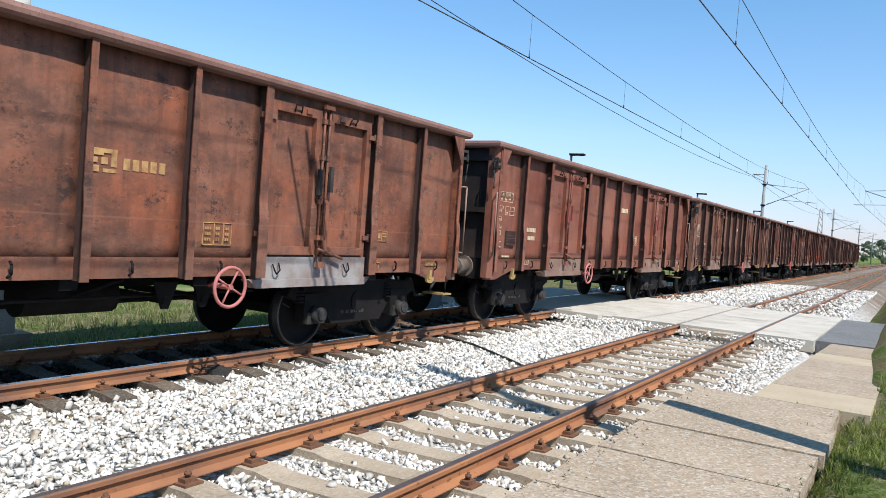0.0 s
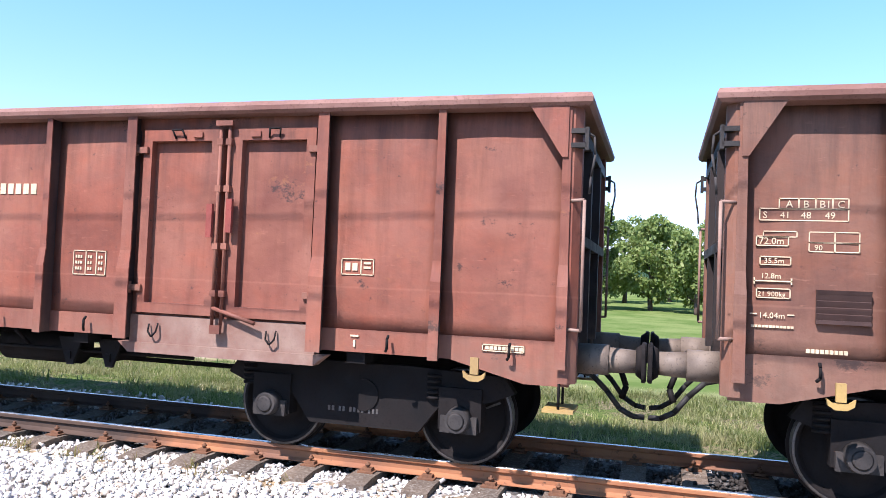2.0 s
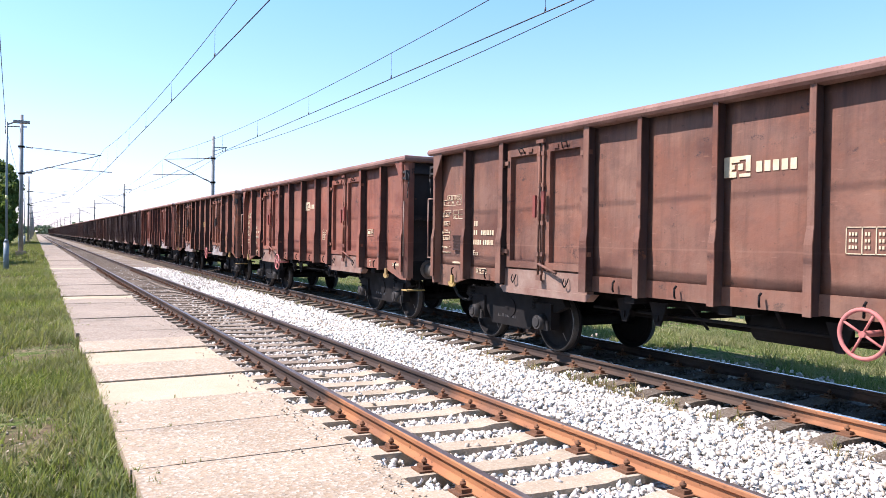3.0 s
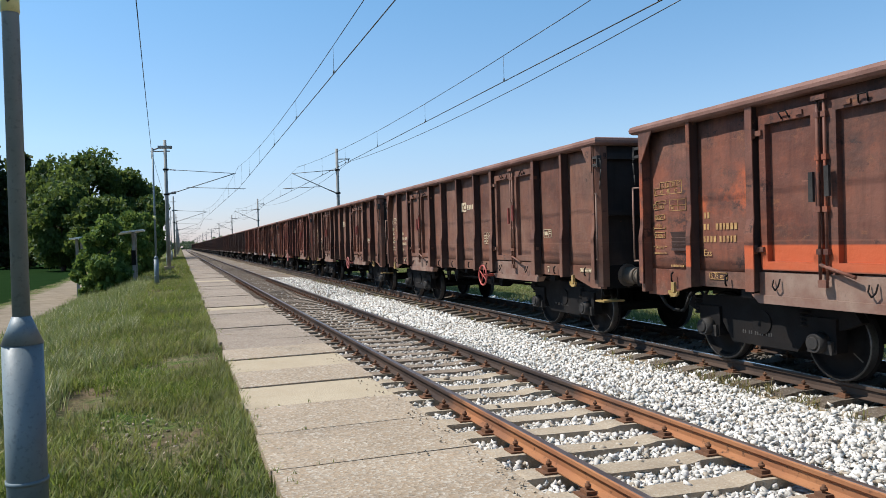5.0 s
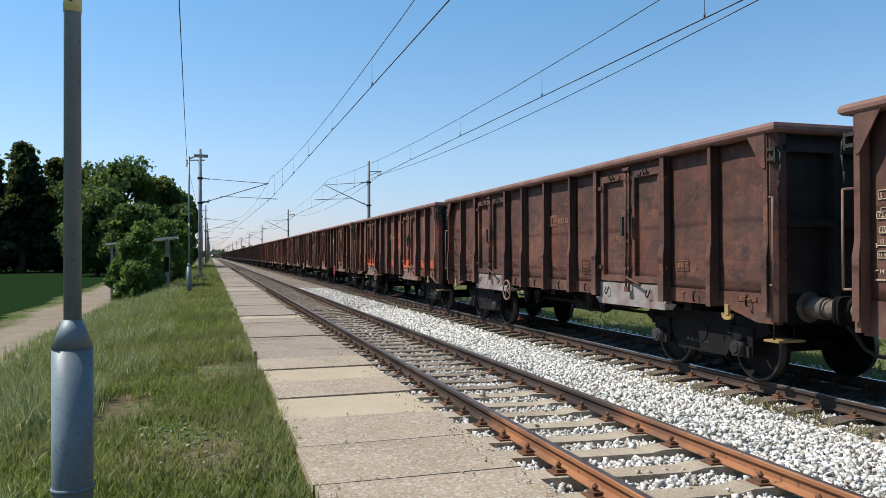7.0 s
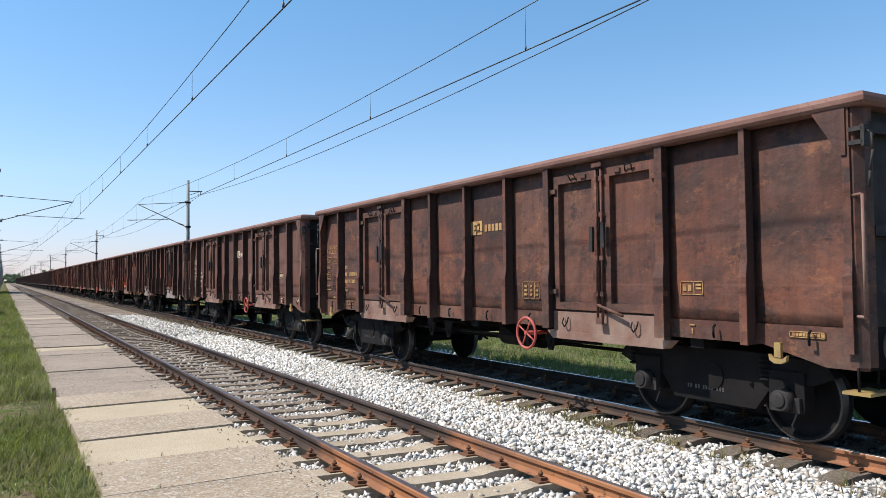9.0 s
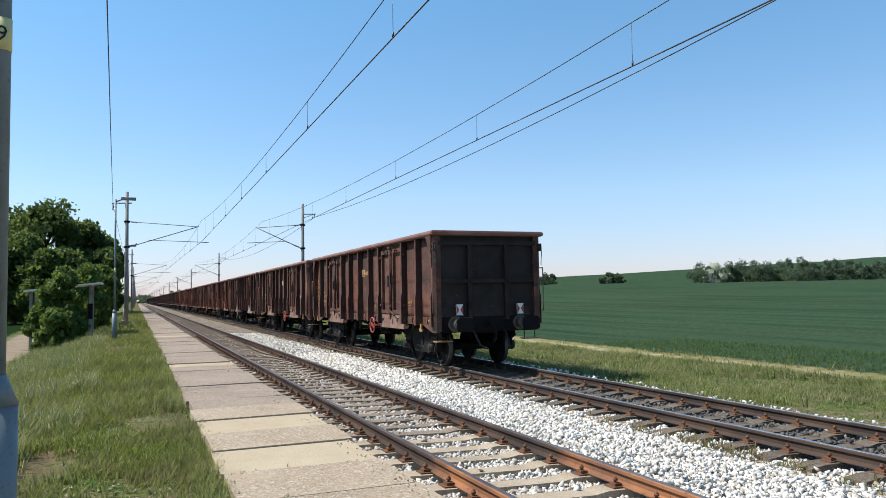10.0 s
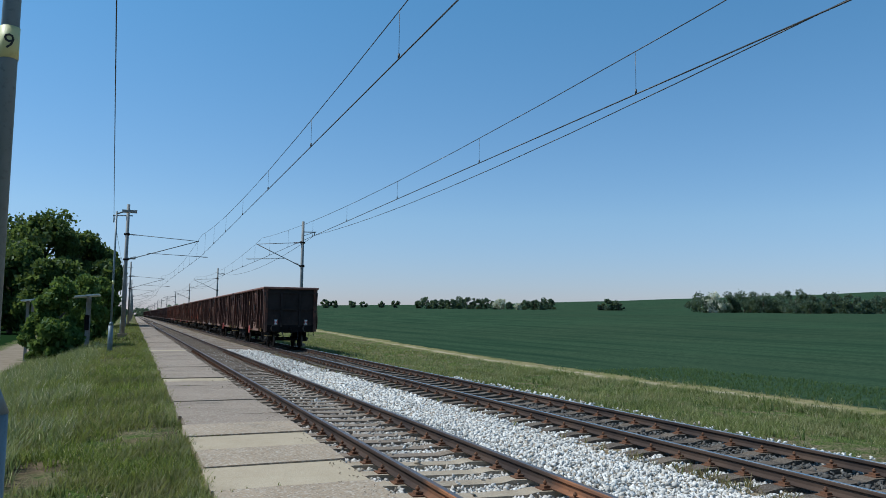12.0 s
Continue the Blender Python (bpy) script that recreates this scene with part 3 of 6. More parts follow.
def make_track(name, cx, cz, tilt, side, top, sleeper_mat, label):
    tr = thing(name, label, "railway track", kind="structure")
    for s in (-0.7525, 0.7525):
        x, z = cx + s, cz + tilt * s
        bm = bmesh.new()
        prism(bm, [(x + u, z + w) for u, w in RAIL], Y0, Y1, 1)
        rail = part("rail", bm, side, tr)
        bm = bmesh.new()
        prism(bm, [(x - 0.027, z - 0.004), (x + 0.027, z - 0.004), (x + 0.024, z + 0.001), (x - 0.024, z + 0.001)], Y0, Y1, 1)
        part("running_surface", bm, top, rail, "worn smooth top of the rail")
    # sleepers: one shape, dished between the rails
    bm = bmesh.new()
    prism(bm, [(-1.26, -0.32), (1.26, -0.32), (1.25, -0.185), (1.05, -0.160), (0.5, -0.162), (0.36, -0.187), (-0.36, -0.187), (-0.5, -0.162),
               (-1.05, -0.160), (-1.25, -0.185)], -0.125, 0.125, 1)
    me = to_mesh("sleeper", bm, sleeper_mat, 0.012)
    bm = bmesh.new()
    for s in (-0.7525, 0.7525):
        box(bm, s - 0.17, s + 0.17, -0.08, 0.08, -0.163, -0.146)
        for e in (-1, 1):
            o = s + e * 0.095
            box(bm, o - 0.036, o + 0.036, -0.05, 0.05, -0.147, -0.118)
            rod(bm, (o, 0, -0.12), (o, 0, -0.062), 0.013, None, 6)
            rod(bm, (o, 0, -0.100), (o, 0, -0.080), 0.026, None, 6)
    worn = me.copy()
    worn.materials.clear()
    worn.materials.append(SLEEPER_WORN if sleeper_mat is SLEEPER else sleeper_mat)
    fast = to_mesh("fastening", bm, FASTENER)
    rng = random.Random(4)
    m0 = Matrix.Translation((cx, 0, cz)) @ Matrix.Rotation(-math.atan(tilt), 4, "Y")
    far = bmesh.new()
    for i in range(-400, 1000):
        y = 0.21 + i * 0.61
        m = m0 @ pose(0, y + rng.uniform(-0.02, 0.02), rng.uniform(-0.004, 0.004), 0, 0, rng.uniform(-0.5, 0.5))
        if -24 < y < -15.5:
            continue
        if -30 < y < 62:
            ob = part("sleeper", worn if y > 10 + rng.uniform(-1.5, 1.5) else me, None, tr)
            ob.matrix_basis = m
            if y < 40:
                fs = part("fastening", fast, None, ob)
                fs.matrix_basis = Matrix()
        elif -150 < y < 300:
            box(far, cx - 1.26, cx + 1.26, y - 0.125, y + 0.125, cz - 0.26, cz - 0.163)
    part("far_sleepers", far, SLEEPER_WORN, tr)["kind"] = "stuff"
    return tr


make_track("near_track", NX, NZ, NT, RAIL_SIDE, RAIL_TOP, SLEEPER, "railway track with rusty orange rails on concrete sleepers")
make_track("far_track", FX, FZ, 0.0, RAIL_SIDE_DARK, RAIL_TOP_BRIGHT, SLEEPER_DARK, "railway track with dark rails on stained sleepers")


def rock_shapes(n, seed):
    rng = np.random.default_rng(seed)
    cube = np.array([(x, y, z) for x in (-1, 1) for y in (-1, 1) for z in (-1, 1)], float)
    return [cube * rng.uniform(0.55, 1.0, 3) * np.array([0.9, 0.65, 0.5]) + rng.normal(0, 0.2, (8, 3)) for _ in range(n)]


ROCK_F = np.array([(0, 1, 3, 2), (4, 6, 7, 5), (0, 4, 5, 1), (2, 3, 7, 6), (0, 2, 6, 4), (1, 5, 7, 3)])


def strew_ballast():
    rng = np.random.default_rng(11)
    out = []
    for x0, x1, y0, y1, per in ((1.78, 9.75, -16.22, -3.0, 480), (1.78, 7.2, -3.0, 3.0, 420), (1.78, 7.2, 3.0, 16.0, 560), (7.2, 9.75, -3.0, 16.0, 300),
                                (4.5, 6.5, 16.0, 26.0, 330), (1.9, 4.5, 16.0, 24.0, 110), (4.5, 6.5, 26.0, 44.0, 70), (1.9, 4.9, 24.0, 44.0, 34), (1.6, 9.75, -44.0, -23.2, 60), (9.6, 10.2, 4.0, 24.0, 28)):
        n = int((x1 - x0) * (y1 - y0) * per)
        out.append(np.stack([rng.uniform(x0, x1, n), rng.uniform(y0, y1, n)], -1))
    p = np.concatenate(out)
    prof_x = [1.75, 2.2, NX, 5.2, 6.2, FX, 9.1, 9.7]
    prof_z = [-0.22, -0.205, -0.215, -0.25, -0.29, -0.275, -0.27, -0.34]
    z = np.interp(p[:, 0], prof_x, prof_z) + rng.uniform(-0.01, 0.028, len(p))
    z -= 0.030 * (np.abs(p[:, 0] - NX) < 0.7) + 0.012 * (np.abs(p[:, 0] - NX) < 1.4) + 0.02 * (np.abs(p[:, 0] - FX) < 1.3)
    # keep sleepers and rails clear
    k = (p[:, 1] - 0.21) / 0.61
    on = np.abs(k - np.round(k)) * 0.61 < 0.135
    inn = (np.abs(p[:, 0] - NX) < 1.27) | (np.abs(p[:, 0] - FX) < 1.27)
    rail = np.zeros(len(p), bool)
    for x in (NX - 0.7525, NX + 0.7525, FX - 0.7525, FX + 0.7525):
        rail |= np.abs(p[:, 0] - x) < 0.085
    keep = ~(on & inn) & ~rail
    keep |= (rng.random(len(p)) < 0.02) & ~rail & on
    # thinner and lower on the stained stretch beside the far track
    keep &= ~((np.abs(p[:, 0] - 6.55) < 0.22) & (p[:, 1] > 1) & (rng.random(len(p)) < 0.7))
    p, z = p[keep], z[keep]
    z = z + np.interp(p[:, 1], [-16.2, -15.9, -15.3], [0.15, 0.13, 0.0])
    z = z + np.where(on[keep] & inn[keep], 0.045, 0.0)
    size = rng.uniform(0.016, 0.042, len(p)) * np.where(p[:, 1] > 16, 1.35, 1.0) * np.where(p[:, 1] < -23, 1.7, 1.0)
    me = strewn("ballast_stones", rock_shapes(24, 2), ROCK_F, np.column_stack([p, z]), size, STONE, 0.6, 6)
    tagged(new("ballast_stones", me), "loose pale crushed stones between the rails", "ballast", kind="stuff")


strew_ballast()


# ---- platform ----
def make_platform():
    pf = thing("platform", "low platform of weathered concrete slabs", "platform", kind="structure")
    bm = bmesh.new()
    box(bm, 0.56, 1.78, -7.9, 260, -0.7, PLAT_Z - 0.10)
    part("platform_base", bm, SLAB_PEBBLE, pf)
    rng = random.Random(8)
    y, i = -7.9, 0
    while y < 150:
        w = 0.965
        light = i in (15, 17, 26, 41)
        z = PLAT_Z + rng.uniform(-0.008, 0.008)
        bm = bmesh.new()
        e = rng.uniform(-0.03, 0.03)
        r = 1.86 + rng.uniform(-0.03, 0.03)
        g = 0.006 if y < 10 else 0.003
        prism(bm, [(0.52 + e, y + g), (r, y + g), (r + rng.uniform(-0.01, 0.01), y + w - g), (0.52 + e, y + w - g)], z - 0.1, z, 2)
        ob = part("slab", bm, SLAB_SMOOTH if light else SLAB_BROWN if y > 9.6 + rng.uniform(-1.2, 1.2) else SLAB_PEBBLE, pf, "smooth sandy slab" if light else "", 0.006)
        ob.rotation_euler = (0, radians(rng.uniform(-0.25, 0.25)), 0)
        y += w
        i += 1
    bm = bmesh.new()
    box(bm, 0.52, 1.84, y, 420, PLAT_Z - 0.1, PLAT_Z)
    part("far_slabs", bm, SLAB_BROWN, pf)["kind"] = "stuff"
    # ramp down to the crossing
    y, i = -7.9, 0
    while y > -15.9:
        z = np.interp([y, y - 1.2], [-16.2, -7.9], [-0.02, PLAT_Z])
        bm = bmesh.new()
        x0, x1 = 0.30, 1.32
        v = [bm.verts.new(p) for p in ((x0, y, z[0]), (x1, y, z[0]), (x1, y - 1.19, z[1]), (x0, y - 1.19, z[1]))]
        w = [bm.verts.new(q.co - Vector((0, 0, 0.3))) for q in v]
        bm.faces.new(v)
        for a in range(4):
            bm.faces.new((v[a], w[a], w[(a + 1) % 4], v[(a + 1) % 4]))
        part("ramp_slab", bm, SLAB_PEBBLE if i % 4 else SLAB_SMOOTH, pf)
        y -= 1.2
        i += 1
    bm = bmesh.new()
    prism(bm, [(-7.9, -0.5), (-10.6, -0.5), (-9.6, -0.1), (-8.0, 0.12)], 1.25, 2.0, 0)
    part("rubble_edge", bm, BED, pf)


make_platform()


def make_crossing():
    cr = thing("level_crossing", "pale concrete panel level crossing over two tracks", "level crossing", kind="structure")
    spans = [(1.62, NX - 0.80), (NX - 0.69, NX + 0.69), (NX + 0.80, 5.7), (5.72, FX - 0.80), (FX - 0.69, FX + 0.69), (FX + 0.80, 10.2)]
    for x0, x1 in spans:
        for j in range(4):
            y = -23.2 + j * 1.74
            bm = bmesh.new()
            s0, s1 = (-0.004, -0.004)
            v = [(x0, y), (x1, y), (x1, y + 1.73), (x0, y + 1.73)]
            prism(bm, v, -0.24, np.interp((x0 + x1) / 2, [2, 5, 8], [-0.005, -0.03, -0.08]), 2)
            part("panel", bm, PANEL_PALE, cr, "", 0.008)
    for x in (1.6, -60.0):
        bm = bmesh.new()
        if x > 0:
            prism(bm, [(-40, -17.6), (1.61, -16.6), (1.61, -23.0), (-40, -24.5)], -0.35, -0.03, 2)
        else:
            prism(bm, [(10.21, -16.6), (60, -17), (60, -23.6), (10.21, -23.0)], -0.9, -0.11, 2)
        part("road", bm, ASPHALT, cr, "grey asphalt road")
    bm = bmesh.new()
    box(bm, 5.9, 6.15, -16.2, -15.9, -0.3, -0.02)
    part("kerb_block", bm, PANEL_PALE, cr, "", 0.01)
    for x0 in (NX - 0.42, NX + 0.05):
        bm = bmesh.new()
        box(bm, x0, x0 + 0.38, -16.22, -15.85, -0.22, -0.06)
        part("deflector", bm, SLEEPER, cr, "", 0.02)


make_crossing()


def make_cable():
    bm = bmesh.new()
    pts = [(4.33, -9.4, -0.21), (5.0, -9.9, -0.20), (5.6, -10.4, -0.22), (6.2, -10.9, -0.24), (6.95, -11.2, -0.24)]
    pipe(bm, pts, 0.02, 8)
    solid("cable_duct", bm, STEEL_GREY, "dark cable duct lying across the ballast", "cable duct")
    for x, y in ((FX - 0.9, -6.1),):
        bm = bmesh.new()
        box(bm, x - 0.10, x + 0.10, y - 0.13, y + 0.13, -0.27, -0.18)
        box(bm, x - 0.06, x + 0.06, y - 0.08, y + 0.08, -0.18, -0.155)
        solid("rail_bond_box", bm, STEEL_GREY, "grey metal box bolted beside the rail", "trackside box", bevel=0.01)


make_cable()


# ---- overhead line ----
MAST_Y = [-5.64 + 59.35 * k for k in range(-4, 12)]


def make_mast(x, y, s, round_):
    """A mast with its cantilever; s is the side to which the arm reaches."""
    tz = 8.9 if s > 0 else 8.45
    base = float(land(x, y)) - 0.3
    m = thing("catenary_mast", "round pale concrete catenary mast with insulated arm" if round_ else "grey steel catenary mast with insulated arm",
              "catenary mast", "overhead line masts")
    bm = bmesh.new()
    if round_:
        rod(bm, (x, y, base), (x, y, tz), 0.19, 0.13, 20)
    else:
        rod(bm, (x, y, base), (x, y, tz), 0.14, 0.10, 12)
    part("pole", bm, SPUN if round_ else MAST_GREY, m)
    bm = bmesh.new()
    box(bm, x - 0.3, x + 0.3, y - 0.3, y + 0.3, base, base + 0.55)
    part("footing", bm, SLEEPER, m, "", 0.02)
    wire_x = NX if s > 0 else FX
    ax = x + s * 0.14
    end = wire_x + s * 0.25
    bm = bmesh.new()
    rod(bm, (ax, y, 6.92), (end, y, 6.66), 0.022)
    part("top_tube", bm, MAST_GREY, m)
    bm = bmesh.new()
    rod(bm, (ax, y, 5.25), (end, y, 6.68), 0.030)
    part("diagonal_tube", bm, MAST_GREY, m)
    bm = bmesh.new()
    mid = ax + s * 1.15
    rod(bm, (mid, y, 5.72), (wire_x + s * 0.9, y, 5.60), 0.020)
    part("registration_tube", bm, MAST_GREY, m)
    bm = bmesh.new()
    rod(bm, (wire_x + s * 0.75, y, 5.58), (wire_x + s * 0.1, y, 5.62), 0.014)
    part("steady_arm", bm, MAST_GREY, m)
    for za, zb, g in ((6.90, 6.86, 0.5), (5.35, 5.56, 0.5)):
        bm = bmesh.new()
        for i in range(7):
            f = 0.12 + i * 0.055
            p = Vector((ax + s * f, y, za + (zb - za) * i / 6 * g))
            rod(bm, p, p + Vector((s * 0.03, 0, 0)), 0.055, 0.045, 10)
        part("insulator", bm, INSUL, m)
    for z in (5.25, 6.92):
        bm = bmesh.new()
        rod(bm, (x, y, z - 0.06), (x, y, z + 0.06), 0.185, None, 14)
        part("collar", bm, STEEL_DARK, m)
    bm = bmesh.new()
    if s < 0:
        rod(bm, (x, y, tz - 0.75), (x + 0.95, y, tz - 0.72), 0.035)
        rod(bm, (x, y, tz - 1.05), (x + 0.8, y, tz - 0.74), 0.02)
        rod(bm, (x + 0.85, y, tz - 0.75), (x + 0.85, y, tz - 1.0), 0.03)
    else:
        rod(bm, (x - 0.92, y, tz - 0.78), (x + 0.30, y, tz - 0.74), 0.04)
        rod(bm, (x - 0.85, y, tz - 0.78), (x - 0.85, y, tz - 1.25), 0.035)
    part("bracket", bm, MAST_GREY, m)


for my in MAST_Y:
    make_mast(10.85, my, -1, abs(my + 5.64) < 1)
    if my < -20 or my > -20:
        make_mast(-0.78, my, 1, False)


def make_wires():
    for name, x0, tag in (("near_overhead_line", NX, "near"), ("far_overhead_line", FX, "far")):
        ln = thing(name, "thin dark contact and carrying wires over the track", "overhead wire", "overhead lines")
        cw, ms, = [], []
        drop = bmesh.new()
        for i, (ya, yb) in enumerate(zip(MAST_Y, MAST_Y[1:])):
            zig = (-0.21, 0.43) if tag == "near" else (0.02, 0.15)
            za, zb = zig[i % 2], zig[(i + 1) % 2]
            for j in range(12):
                f = j / 12
                y = ya + (yb - ya) * f
                x = x0 + za + (zb - za) * f
                cw.append((x, y, 5.655))
                ms.append((x, y, 6.26 + 0.85 * (2 * f - 1) ** 2))
            for j in range(9):
                f = (j + 0.5) / 9
                y = ya + (yb - ya) * f
                x = x0 + za + (zb - za) * f
                if -120 < y < 240:
                    bm = bmesh.new()
                    rod(bm, (x, y, 5.655), (x, y, 6.26 + 0.85 * (2 * f - 1) ** 2), 0.0045, None, 5)
                    rod(bm, (x, y, 5.66), (x, y, 5.74), 0.018, None, 6)
                    part("dropper", bm, WIRE, ln)
        for nm, pts, r in (("contact_wire", cw, 0.012), ("carrying_wire", ms, 0.009)):
            bm = bmesh.new()
            pipe(bm, pts, r, 6)
            part(nm, bm, WIRE, ln)
    for nm, x, z, sag in (("feeder_wire", 11.72, 7.5, 0.88), ("aerial_cable", -1.63, 8.12, 0.45)):
        bm = bmesh.new()
        pts = []
        for ya, yb in zip(MAST_Y, MAST_Y[1:]):
            for j in range(12):
                f = j / 12
                y = ya + (yb - ya) * f
                near = max(0.0, 1 - abs(y + 5.64) / 59.35)      # 1 at the mast by the camera
                high, aside = (1.0 * near, 0.0) if x > 0 else (0.0, 1.395 * near)
                pts.append((x + aside, y, z + high - sag * (1 - (2 * f - 1) ** 2)))
        pipe(bm, pts, 0.013, 6)
        solid(nm, bm, WIRE, "dark overhead wire sagging from mast to mast", "overhead wire")


make_wires()


# ---- platform lamps ----
def make_lamp(x, y, far=False):
    z = 0.12
    lp = thing("platform_lamp", "grey painted tubular platform lamp with thick sleeve", "street lamp", "platform lamps", at=pose(x, y, z))
    bm = bmesh.new()
    rod(bm, (0, 0, 0), (0, 0, 1.105), 0.091, 0.091, 28)
    part("sleeve", bm, GALV, lp)
    bm = bmesh.new()
    rod(bm, (0, 0, 1.106), (0, 0, 1.24), 0.094, 0.042, 28)
    part("reducer", bm, GALV, lp)
    bm = bmesh.new()
    rod(bm, (0, 0, 0.43), (0, 0, 0.45), 0.096, 0.096, 28)
    part("flange", bm, GALV, lp)
    bm = bmesh.new()
    box(bm, -0.135, 0.135, -0.135, 0.135, -0.2, 0.06)
    part("foot", bm, GALV, lp, "", 0.015)
    bm = bmesh.new()
    rod(bm, (0, 0, 1.20), (0, 0, 5.6), 0.040, 0.035, 20)
    part("shaft", bm, GALV, lp)
    bm = bmesh.new()
    rod(bm, (0, 0, 5.5), (0.28, 0, 5.62), 0.03, None, 10)
    box(bm, 0.2, 0.75, -0.11, 0.11, 5.58, 5.68)
    part("lamp_head", bm, MAST_GREY, lp, "", 0.02)
    bm = bmesh.new()
    rod(bm, (0, 0, 2.71), (0, 0, 2.86), 0.0415, 0.0415, 20)
    tag = part("number_band", bm, TAG_YELLOW, lp, "pale yellow band with a black number")
    if not far:
        me = letters("9", 0.10, BLACK).copy()
        me.transform(Matrix.Translation((0, 0.028, 0)))
        me.transform(Matrix.Rotation(radians(99.8), 4, "Z"))
        fig = part("figure", me, None, tag)
        fig.location = (0.0074, -0.0418, 2.75)
    return lp


make_lamp(-0.74, 3.94)
for ly in (32.4, 60.1, 87.8, -23.0):
    make_lamp(-0.95, ly, True)


def make_far_lamp(x, y, top):
    z = float(land(x, y))
    lp = thing("road_lamp", "dark slim lamp post with a flat head", "street lamp", "lamps beyond the tracks")
    bm = bmesh.new()
    rod(bm, (x, y, z), (x, y, top), 0.06, 0.045, 10)
    part("shaft", bm, MAST_GREY, lp)
    bm = bmesh.new()
    box(bm, x - 0.5, x + 0.05, y - 0.1, y + 0.1, top - 0.05, top + 0.02)
    part("lamp_head", bm, STEEL_DARK, lp, "", 0.02)


for ly in (-25.5, -44.3, -62.0, -80.0):
    make_far_lamp(10.9 if ly > -30 else 10.95, ly, 4.62)


# ---- the train ----
SPEED, PITCH = 12.70, 14.25
POSTS = [-6.44, -5.35, -4.22, -2.15, -1.15, 0.0, 1.15, 2.15, 4.22, 5.35, 6.44]
WIDE = (-4.22, -2.15, 2.15, 4.22)
WALL, FACE = 1.318, 1.47      # half widths: sheet, post faces


def panel_mesh(s, w, seed, paint):
    """A pressed sheet of side wall, gently bulged and dented; origin at its lower middle."""
    bm = bmesh.new()
    nu, nv = 9, 13
    z0, z1 = 1.20, 3.22
    off = Vector((seed * 7.3, seed * 3.1, s * 5.0))
    grid = []
    for j in range(nv):
        f = j / (nv - 1)
        row = []
        for i in range(nu):
            g = i / (nu - 1)
            edge = min(g, 1 - g, f, 1 - f)
            b = 0.016 * min(1.0, edge * 6) + 0.014 * noise.noise(Vector((g * 2.2, f * 3.2, 0)) + off) * min(1.0, edge * 8)
            row.append(bm.verts.new((s * (WALL + b), (g - 0.5) * w, z0 + (z1 - z0) * f)))
        grid.append(row)
    for j in range(nv - 1):
        for i in range(nu - 1):
            bm.faces.new((grid[j][i], grid[j][i + 1], grid[j + 1][i + 1], grid[j + 1][i])).smooth = True
    rim_ = grid[0] + [r[-1] for r in grid[1:]] + grid[-1][-2::-1] + [r[0] for r in grid[-2:0:-1]]
    back = [bm.verts.new((s * (WALL - 0.03), v.co.y, v.co.z)) for v in rim_]
    k = len(rim_)
    for i in range(k):
        bm.faces.new((rim_[i], back[i], back[(i + 1) % k], rim_[(i + 1) % k]))
    bm.faces.new(back)
    return to_mesh("panel", bm, paint)


def post_mesh(s, wide, paint):
    """A rib of T section: a front flange on a thin web, broader towards the foot."""
    bm = bmesh.new()
    h = 0.060 if wide else 0.038
    wall = WALL - 0.02
    rows = []
    for z, f, k in ((1.02, FACE + 0.03, h * 1.2), (1.70, FACE + 0.03, h * 1.2), (1.88, FACE, h), (3.22, FACE, h * 0.9)):
        out = ((wall, -0.007), (f - 0.014, -0.007), (f - 0.014, -k), (f, -k), (f, k), (f - 0.014, k), (f - 0.014, 0.007), (wall, 0.007))
        rows.append([bm.verts.new((s * x, y, z)) for x, y in out])
    for a, b in zip(rows, rows[1:]):
        for i in range(8):
            bm.faces.new((a[i], a[(i + 1) % 8], b[(i + 1) % 8], b[i]))
    bm.faces.new(rows[0][::-1])
    bm.faces.new(rows[-1])
    me = to_mesh("post", bm, paint)
    # webs take the dark paint: shade behind the flanges put into colour
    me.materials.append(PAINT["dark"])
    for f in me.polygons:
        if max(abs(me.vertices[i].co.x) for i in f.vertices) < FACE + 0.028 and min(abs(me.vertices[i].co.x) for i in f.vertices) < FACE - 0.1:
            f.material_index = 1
    return me


def leaf_mesh(s, paint):
    """One leaf of a side door, with its raised frame; hinges at y = 0, reaching to y = 0.93."""
    bm = bmesh.new()
    x0, x1, x2 = s * (WALL - 0.03), s * (WALL + 0.012), s * (WALL + 0.085)
    a, b = sorted((x0, x1))
    box(bm, a, b, -0.07, 0.95, 1.24, 3.10)
    a, b = sorted((x1, x2))
    for y0, y1, z0, z1 in ((0.03, 0.125, 1.28, 3.08), (0.80, 0.925, 1.28, 3.08), (0.125, 0.80, 2.97, 3.08), (0.125, 0.80, 1.28, 1.38)):
        box(bm, a, b, y0, y1, z0, z1)
    a, b = sorted((x2, x2 + s * 0.02))
    box(bm, a, b, 0.60, 0.70, 3.00, 3.05)
    return to_mesh("door_leaf", bm, paint, 0.008)


def hinge_mesh(s, paint):
    bm = bmesh.new()
    a, b = sorted((s * (WALL + 0.06), s * (WALL + 0.115)))
    box(bm, a, b, -0.10, 0.09, -0.03, 0.03)
    rod(bm, (s * (WALL + 0.105), -0.045, -0.055), (s * (WALL + 0.105), -0.045, 0.055), 0.024, None, 8)
    return to_mesh("hinge", bm, paint)


